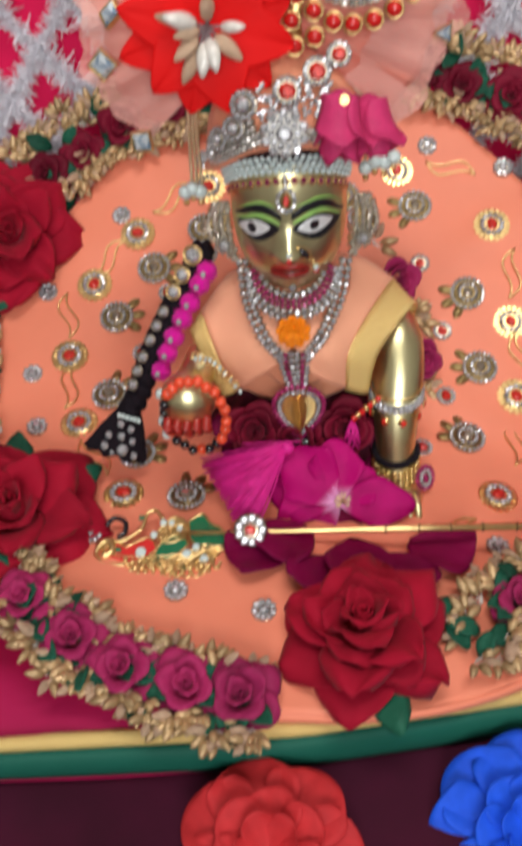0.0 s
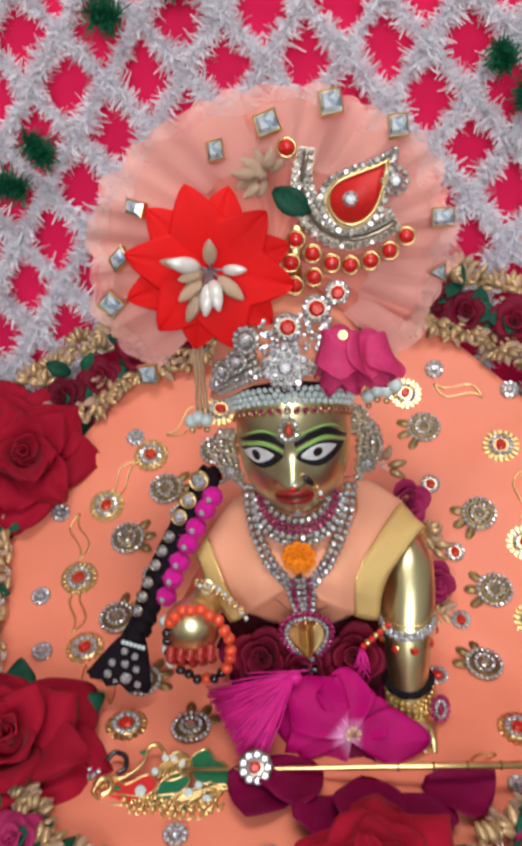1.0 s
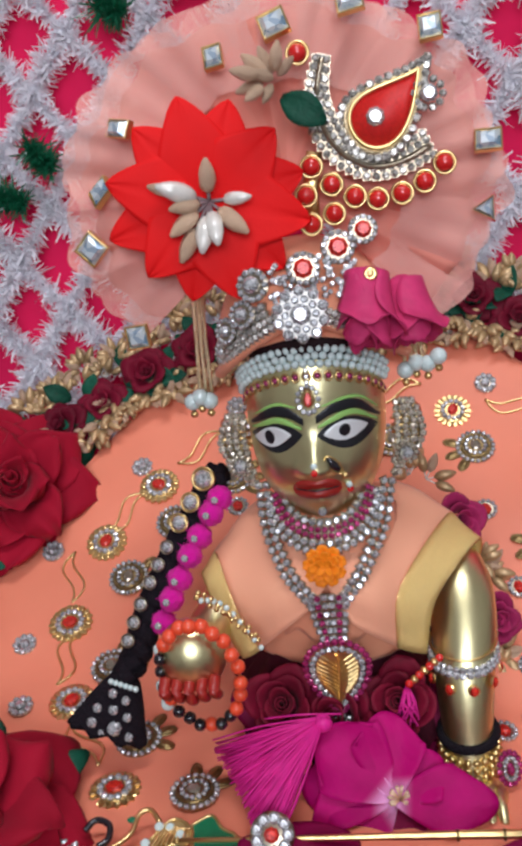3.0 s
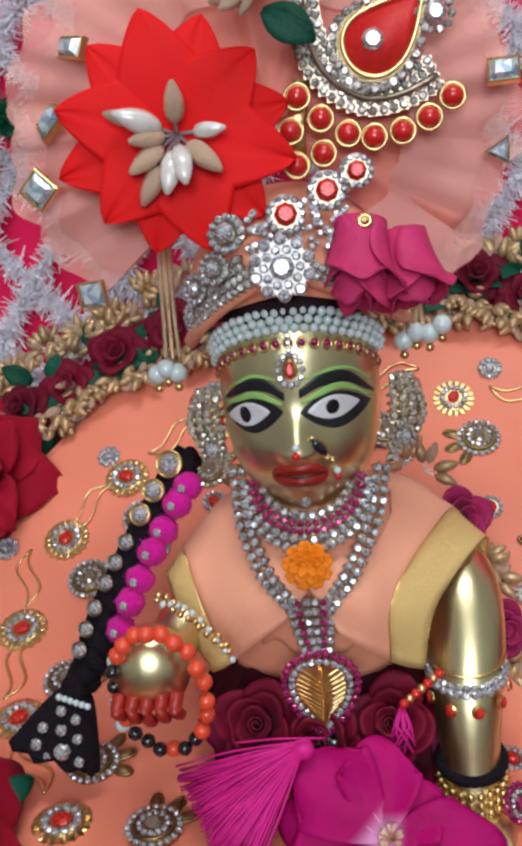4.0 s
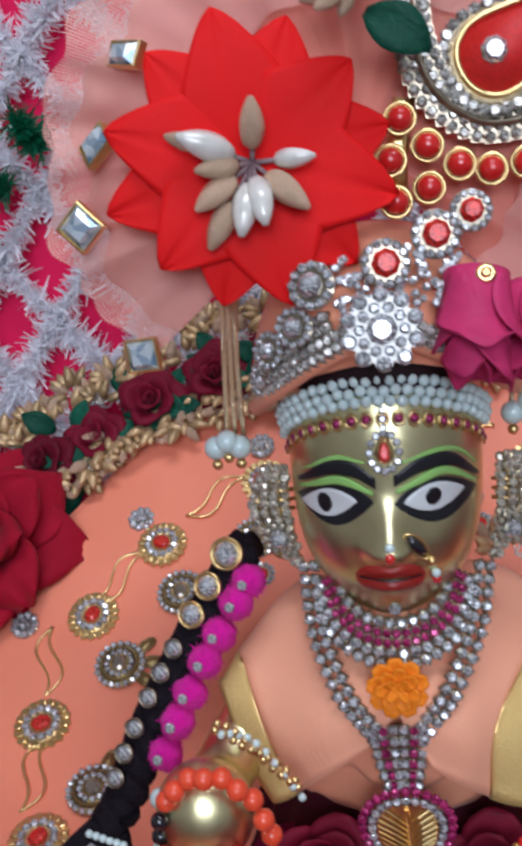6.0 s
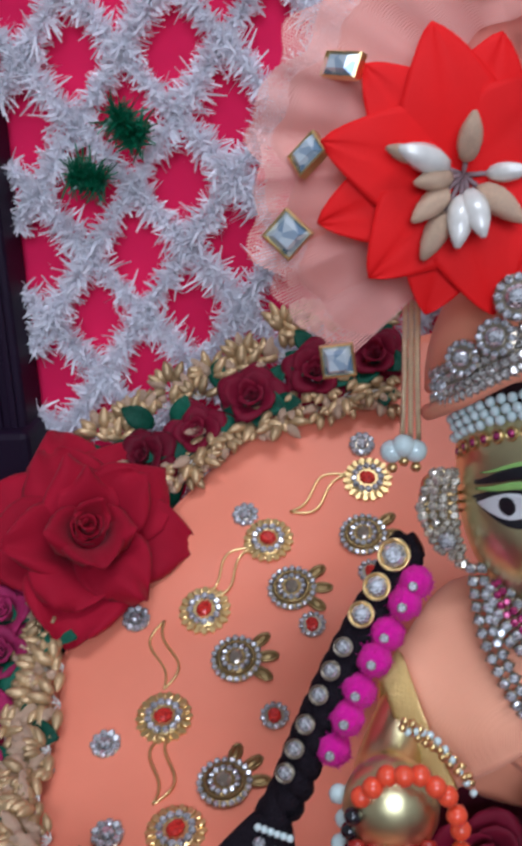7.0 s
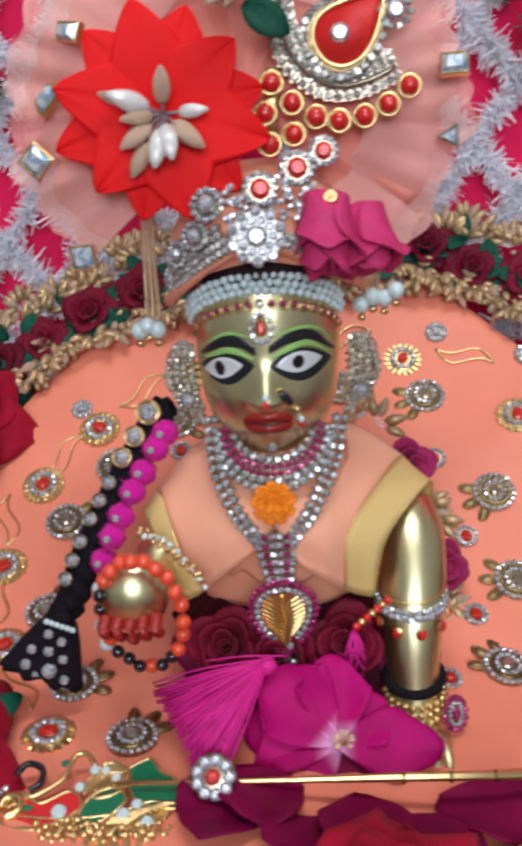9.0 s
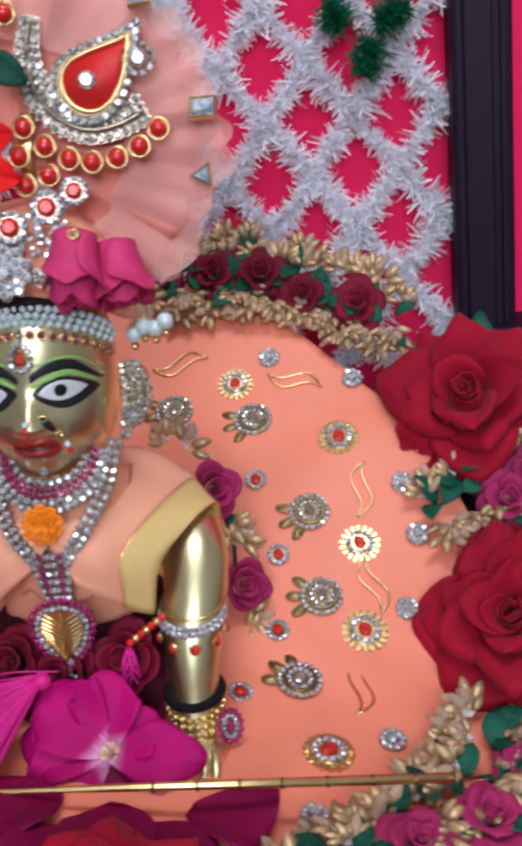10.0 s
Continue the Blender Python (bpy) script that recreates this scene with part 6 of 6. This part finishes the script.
part("dark_drop", Shape().add(STONE, Matrix.Diagonal((0.0016, 0.0040, 0.0016, 1)), 0).add(tube([(0.0021 * math.cos(q), 0.0047 * math.sin(q), 0) for q in np.linspace(0, 2 * math.pi, 18, endpoint=False)], 0.0004, 6, True), slot=1), [BLACK_BEAD, GOLD], nose).matrix_basis = facing((0.0080, float(face_y(0.008, 0.137)) - 0.002, 0.1365), (0.2, -1, 0), 1.0, 38)
for x, z, m in ((0.0005, 0.1385, PEARL), (0.0005, 0.1360, RED_BEAD), (0.0130, 0.1262, PEARL), (0.0132, 0.1238, RED_BEAD), (0.0118, 0.1308, GOLD)):
    part("tiny_bead", PEARL_BALL, m, nose).matrix_basis = pose(x, float(face_y(x, z)) - 0.0014, z) @ Matrix.Scale(0.0014, 4)
tagged(part("chin_stone", STONE, CRYSTAL, smooth=False), "single crystal stuck on the statue's chin", "crystal").matrix_basis = facing((HC[0] + 0.0005, float(face_y(HC[0], 0.1145)) - 0.0008, 0.1145), (0, -1, 0), 0.0019)

# ---- flowers and tassel before the statue ----
def throat_material(name, inner, outer, reach):
    m = material(name, outer, 0.55, vary=0.45, scale=55, bump=0.15, bump_scale=500, specular=0.12)
    nt = m.node_tree
    p = nt.nodes["Principled BSDF"]
    src = p.inputs["Base Color"].links[0].from_socket
    co = nt.nodes.new("ShaderNodeTexCoord")
    sep = nt.nodes.new("ShaderNodeSeparateXYZ")
    nt.links.new(co.outputs["Object"], sep.inputs[0])
    mr = nt.nodes.new("ShaderNodeMapRange")
    mr.interpolation_type = "SMOOTHSTEP"
    mr.inputs["From Min"].default_value, mr.inputs["From Max"].default_value = 0.0, reach
    nt.links.new(sep.outputs[0], mr.inputs["Value"])
    mix = nt.nodes.new("ShaderNodeMix")
    mix.data_type = "RGBA"
    mix.inputs["A"].default_value = (*inner, 1)
    nt.links.new(mr.outputs["Result"], mix.inputs["Factor"])
    nt.links.new(src, mix.inputs["B"])
    nt.links.new(mix.outputs["Result"], p.inputs["Base Color"])
    return m


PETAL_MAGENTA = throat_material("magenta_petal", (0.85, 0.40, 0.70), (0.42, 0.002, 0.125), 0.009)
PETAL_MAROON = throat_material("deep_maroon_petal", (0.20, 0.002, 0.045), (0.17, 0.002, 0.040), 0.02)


def soft_petal(L, W, cup, lift, rnd, notch=0.1):
    t, u = np.meshgrid(np.linspace(0, 1, 14), np.linspace(-1, 1, 13), indexing="ij")
    w = W * (0.10 + 0.9 * np.sin(math.pi * np.clip(t * 0.68 + 0.02, 0, 1)) ** 0.9)
    x = t * L * (1 - notch * abs(u) ** 2.2 * t ** 2)
    z = lift * t ** 1.4 * L - cup * L * (t ** 3) + 0.35 * W * u ** 2 * np.sin(t * 2.2) * 0.6 + 0.05 * L * np.sin(2.5 * u + rnd.uniform(0, 6)) * t ** 2 + 0.035 * L * np.sin(7 * t + rnd.uniform(0, 6)) * abs(u) ** 3 * np.sign(u) + 0.012 * L * np.cos(9 * u) * t
    return sheet(np.stack([x, u * w, z], 2), 0.0005)


rnd = random.Random(9)
big = thing("magenta_flower", "large soft magenta flower with a white throat before the statue", "flower", at=facing((0.0200, 0.393, 0.002), (-0.02, -0.72, 0.70), 0.94))
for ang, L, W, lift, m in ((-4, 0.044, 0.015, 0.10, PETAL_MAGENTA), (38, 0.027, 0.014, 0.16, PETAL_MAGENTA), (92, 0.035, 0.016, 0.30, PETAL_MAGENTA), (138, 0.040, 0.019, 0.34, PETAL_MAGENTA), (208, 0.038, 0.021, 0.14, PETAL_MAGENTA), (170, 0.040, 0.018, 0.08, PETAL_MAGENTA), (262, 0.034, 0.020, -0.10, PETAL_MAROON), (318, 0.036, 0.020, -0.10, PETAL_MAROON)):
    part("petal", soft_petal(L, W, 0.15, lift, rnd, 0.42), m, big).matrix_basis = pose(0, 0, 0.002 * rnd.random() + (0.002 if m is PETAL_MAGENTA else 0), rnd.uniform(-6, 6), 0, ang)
for i in range(16):
    a = rnd.uniform(0, 360)
    part("stamen", tube([(0, 0, 0.001), (0.002, 0, 0.005), (0.0035 + 0.001 * rnd.random(), 0, 0.009)], (0.0004, 0.0004, 0.0008), 6), POD_PALE, big).matrix_basis = pose(0.003, -0.001, 0.002, 0, 0, a)
loose = thing("maroon_petal_cluster", "loose maroon magenta petals lying under the flute", "petals")
for x, y, sp, L in ((-0.005, 0.352, 200, 0.034), (0.016, 0.348, 250, 0.032), (0.040, 0.352, 300, 0.034), (0.055, 0.362, 340, 0.034), (0.028, 0.362, 270, 0.036), (0.004, 0.366, 225, 0.034)):
    part("petal", soft_petal(L, 0.018, 0.1, 0.22, rnd), PETAL_MAROON, loose).matrix_basis = on_dress(x, y + 0.006, 0.004, sp, 1.0)
for x, y, z, sp in ((-0.030, 0.424, 0.030, 100), (-0.012, 0.418, 0.026, 70), (0.012, 0.420, 0.022, 110), (0.032, 0.422, 0.026, 60), (-0.022, 0.412, 0.012, 140), (0.034, 0.410, 0.008, 40)):
    part("petal", soft_petal(0.030, 0.016, 0.3, 0.25, rnd), PETAL_MAROON, loose).matrix_basis = facing((x, y + 0.004, z - 0.024), (0, -0.8, 0.6), 1.0, sp)

silk = thing("silk_tassel", "magenta silk thread tassel fanned out before the statue", "tassel")
apex = np.array((-0.006, 0.402, 0.032))
for i in range(230):
    f = i / 229
    j = 0.5 + 0.5 * math.sin(i * 2.4)
    end = np.array((-0.052 + 0.026 * f + 0.0025 * rnd.uniform(-1, 1), 0.408 - 0.046 * f + 0.002 * rnd.uniform(-1, 1), 0.022 - 0.014 * f - 0.004 * j))
    mid = (apex + end) / 2 + np.array((0, -0.004 + 0.002 * j, 0.004 - 0.003 * j))
    part("thread", tube(smooth_line([apex + np.array((0, 0, 0.003 * (1 - f))), mid + np.array((rnd.uniform(-1, 1), rnd.uniform(-1, 1), rnd.uniform(-1, 1))) * 0.0014, end], 7), 0.00042, 5), MAGENTA_SILK, silk)
part("cap_knot", ball(14, 10, 0.004, 0.0035, 0.004), MAGENTA_SILK, silk).matrix_basis = pose(*apex)
part("loose_thread", tube(smooth_line([(-0.030, 0.404, 0.034), (-0.014, 0.398, 0.039), (0.002, 0.402, 0.036)], 14), 0.0004, 5), MAGENTA_SILK, silk)

small_tassel = thing("pink_tassel_charm", "small pink thread charm with gilt beads at the waist", "charm")
for i in range(14):
    part("thread", tube([(0.029, 0.416, 0.040), (0.029 + 0.0028 * math.cos(i), 0.4125 + 0.0020 * math.sin(i), 0.034), (0.0285 + 0.0042 * math.cos(i * 1.7), 0.411 + 0.0025 * math.sin(i), 0.026 + 0.003 * math.sin(3 * i))], 0.0005, 5), MAGENTA_SILK, small_tassel)
for i in range(7):
    part("bead", PEARL_BALL, GOLD if i % 2 else RED_BEAD, small_tassel).matrix_basis = pose(0.030 + 0.0022 * i, 0.414 + 0.0012 * i, 0.041 + 0.0012 * i) @ Matrix.Scale(0.0018, 4)

# ---- flute and peacock ornament ----
flute = thing("gold_flute", "thin gold toy flute with dark rings lying before the statue", "flute", at=pose(-0.062, 0.364, 0.0080, 0, 0.6, 0))
s = Shape().add(tube([(0, 0, 0), (0.045, 0, 0), (0.10, 0, 0.0002), (0.219, 0, 0)], (0.0009, 0.0011, 0.0017, 0.0021), 10))
part("pipe", s, GOLD, flute)
for x in (0.105, 0.122, 0.138, 0.154, 0.171, 0.188, 0.204, 0.2175):
    part("dark_ring", tube([(x, 0, 0), (x + 0.0010, 0, 0)], 0.00225, 10), ANTIQUE, flute)
part("rosette", Shape().add(disc(0.0085, 0.002, 20), slot=1), [CRYSTAL, SILVER], flute, "crystal rosette with a red stone").matrix_basis = facing((0.037, -0.004, 0.005), (0, -0.8, 0.6))
for i in range(9):
    a = 2 * math.pi * i / 9
    part("rosette_stone", STONE, CRYSTAL, flute, smooth=False).matrix_basis = facing((0.037, -0.004, 0.005), (0, -0.8, 0.6)) @ pose(0.0060 * math.cos(a), 0.0060 * math.sin(a), 0.002) @ Matrix.Scale(0.0024, 4)
part("rosette_centre", STONE, RED_STONE, flute, smooth=False).matrix_basis = facing((0.037, -0.004, 0.005), (0, -0.8, 0.6)) @ pose(0, 0, 0.003) @ Matrix.Scale(0.0030, 4)

PX = lambda px_, py_: ((px_ - 300) * 0.00030, -(py_ - 1015) * 0.00036)
pea = thing("peacock_ornament", "gold peacock ornament with red and green enamel on the dress", "ornament", at=on_dress(-0.072, 0.358, 0.0015) @ pose(0, 0, 0, 18, 0, 0))


def wire(name, pts, r, m, label="", closed=False, z=0.0015):
    c = smooth_line([PX(*p) for p in pts], 6 * len(pts))
    return part(name, tube(np.concatenate([c, np.full((len(c), 1), z)], 1), r, 7, closed), m, pea, label)


def enamel(name, pts, m, label, z=0.0012):
    c = smooth_line([PX(*p) for p in pts + pts[:1]], 5 * len(pts) + 1)[:-1]
    part(name, plate([tuple(p) for p in c], z), m, pea, label, False)
    part(name + "_rim", tube([(x, y, z) for x, y in c], 0.0007, 6, True), GOLD, pea)


enamel("neck", [(200, 1012), (212, 1036), (252, 1034), (290, 1014), (276, 994), (240, 1008), (222, 1002)], ENAMEL_RED, "red enamel neck")
enamel("back_feather", [(284, 1036), (318, 1028), (346, 1004), (326, 990), (298, 1004)], ENAMEL_GREEN, "green enamel feather")
enamel("tail_feather", [(343, 968), (368, 956), (384, 972), (404, 982), (412, 1012), (376, 1012), (350, 998)], ENAMEL_GREEN, "green enamel tail feather")
enamel("wing", [(290, 985), (318, 960), (345, 975), (335, 995), (305, 1002)], GOLD, "gold wing")
enamel("body_plate", [(195, 1020), (230, 1045), (300, 1050), (360, 1040), (400, 1020), (380, 1005), (330, 1020), (270, 1025), (220, 1022)], GOLD, "gold body", 0.0008)
wire("crest", [(200, 975), (212, 962), (232, 968), (234, 985), (222, 994)], 0.0014, BLACK_BEAD, "black enamel crest")
wire("outline", [(186, 1020), (200, 998), (230, 1000), (262, 980), (270, 955), (285, 950), (300, 965)], 0.0011, GOLD)
wire("beak_line", [(186, 1020), (205, 1036), (240, 1038)], 0.0011, GOLD)
for i in range(9):
    x0 = 262 + 16 * i
    wire("fringe_wire", [(x0 - 8, 1040), (x0, 1056), (x0 + 9, 1058), (x0 + 12, 1044)], 0.0009, GOLD, z=0.002)
    wire("scroll", [(x0, 1035), (x0 + 6, 1046), (x0 + 14, 1036)], 0.0008, GOLD, z=0.0026)
    part("fringe_drop", SMALL_BALL, PEARL if i % 3 == 0 else GOLD, pea).matrix_basis = pose(*PX(x0 + 2, 1066), 0.0015) @ Matrix.Scale(0.0013, 4)
for i in range(8):
    part("chain_ball", SMALL_BALL, GOLD, pea).matrix_basis = pose(*PX(405 + 11 * i, 1058 - 3.5 * i), 0.002) @ Matrix.Scale(0.0016, 4)
    part("chain_drop", SMALL_BALL, GOLD, pea).matrix_basis = pose(*PX(405 + 11 * i, 1070 - 4 * i), 0.002) @ Matrix.Scale(0.0014, 4)
for x, y, r in ((265, 1018, 3.0), (315, 972, 2.2), (345, 1022, 3.0), (330, 980, 2.2), (375, 1030, 2.6), (300, 970, 2.0), (360, 1010, 2.2), (285, 990, 2.0)):
    part("white_stone", STONE, PEARL, pea, smooth=False).matrix_basis = pose(*PX(x, y), 0.0018) @ Matrix.Scale(r * 0.001, 4)
for x, y in ((225, 1014), (300, 1040), (262, 962), (340, 1045)):
    part("green_stone", STONE, ENAMEL_GREEN, pea, smooth=False).matrix_basis = pose(*PX(x, y), 0.0018) @ Matrix.Diagonal((0.0022, 0.0014, 0.0012, 1))

for i in range(7):
    wire("wing_rib", [(292 + 7 * i, 1000 - 2 * i), (300 + 6 * i, 986 - 2 * i), (312 + 5 * i, 968 + i)], 0.0006, GOLD, z=0.0022)
for i in range(9):
    wire("tail_rib", [(325 + 3 * i, 1034), (338 + 6 * i, 1024 - 1.5 * i), (352 + 7 * i, 1030 - 2.5 * i)], 0.0007, GOLD, z=0.0022)
wire("head_plate", [(190, 1012), (198, 1002), (212, 1004), (214, 1018), (200, 1024)], 0.0022, GOLD)
for row in range(3):
    for i in range(13 - row):
        part("filigree_bead", SMALL_BALL, GOLD, pea).matrix_basis = pose(*PX(240 + 12.5 * i + 6 * row, 1030 + 9 * row + 4 * math.sin(i * 1.3)), 0.0012 + 0.0004 * row) @ Matrix.Scale(0.0017, 4)

# ---- spray behind the leaning arm ----
spray = thing("rose_spray", "spray of magenta roses and gold pods behind the arm", "spray")
part("stem", tube(smooth_line([(0.066, 0.500, 0.024), (0.067, 0.503, 0.045), (0.061, 0.513, 0.060), (0.058, 0.513, 0.070)], 14), 0.0010, 6), LEAF, spray)
for x, y, z, r in ((0.058, 0.508, 0.072, 0.0165), (0.071, 0.490, 0.028, 0.0155)):
    satin_rose(spray, facing((x, y, z), (0.35, -0.8, 0.35), r * 0.95, 900 * x), int(x * 9000), ROSE_PINK, 1)
for x, y, z, a in ((0.066, 0.500, 0.056, -40), (0.070, 0.498, 0.050, 10), (0.046, 0.512, 0.094, 30), (0.038, 0.512, 0.097, 120), (0.073, 0.486, 0.012, -30), (0.068, 0.500, 0.045, 60), (0.072, 0.484, 0.005, 20)):
    shared("seed_pod", CLUSTERS[int(abs(a)) % 4], spray, facing((x, y, z), (0.3, -0.8, 0.4), 0.0105, a))
shared("leaf", LEAF_MESH, spray, facing((0.066, 0.503, 0.060), (0.2, -0.8, 0.4), 0.016, -60), "green cloth leaf")

# ---- cloth flowers on the table in front ----
for x, y, m, name, n, seed in ((-0.016, 0.222, SALMON, "salmon cloth flower with ruffled petals on the tablecloth", 7, 1), (0.100, 0.236, BLUE, "bright blue cloth flower with ruffled petals on the tablecloth", 8, 2)):
    rnd = random.Random(seed)
    ob = thing("cloth_flower", name, "artificial flower", at=pose(x, y, -0.050 - 0.11 * max(x, 0) - 0.001, 20, 0, 0))
    for k, (L, lift) in enumerate(((0.042 if m is SALMON else 0.046, 0.12), (0.026, 0.4), (0.015, 0.8))):
        for i in range(n - k):
            part("petal", soft_petal(L, L * 0.5, 0.1, lift, rnd, 0.25), m, ob).matrix_basis = pose(0, 0, 0.002 * k, 0, 0, 360 * (i + rnd.uniform(-0.1, 0.1)) / (n - k) + 25 * k)

# stones modelled at unit size take their true size in the mesh, so that the painted glints read alike on all of them
for ob in list(scene.objects):
    if ob.type == "MESH" and ob.data.users == 1 and not ob.children:
        loc, rot, sc = ob.matrix_basis.decompose()
        if max(sc) < 0.02 and ob.data.materials[0] in (CRYSTAL, PLUME_STONE, RED_STONE, RUBY, CHAMPAGNE):
            ob.data.transform(Matrix.Diagonal((*sc, 1)))
            ob.matrix_basis = Matrix.LocRotScale(loc, rot, None)
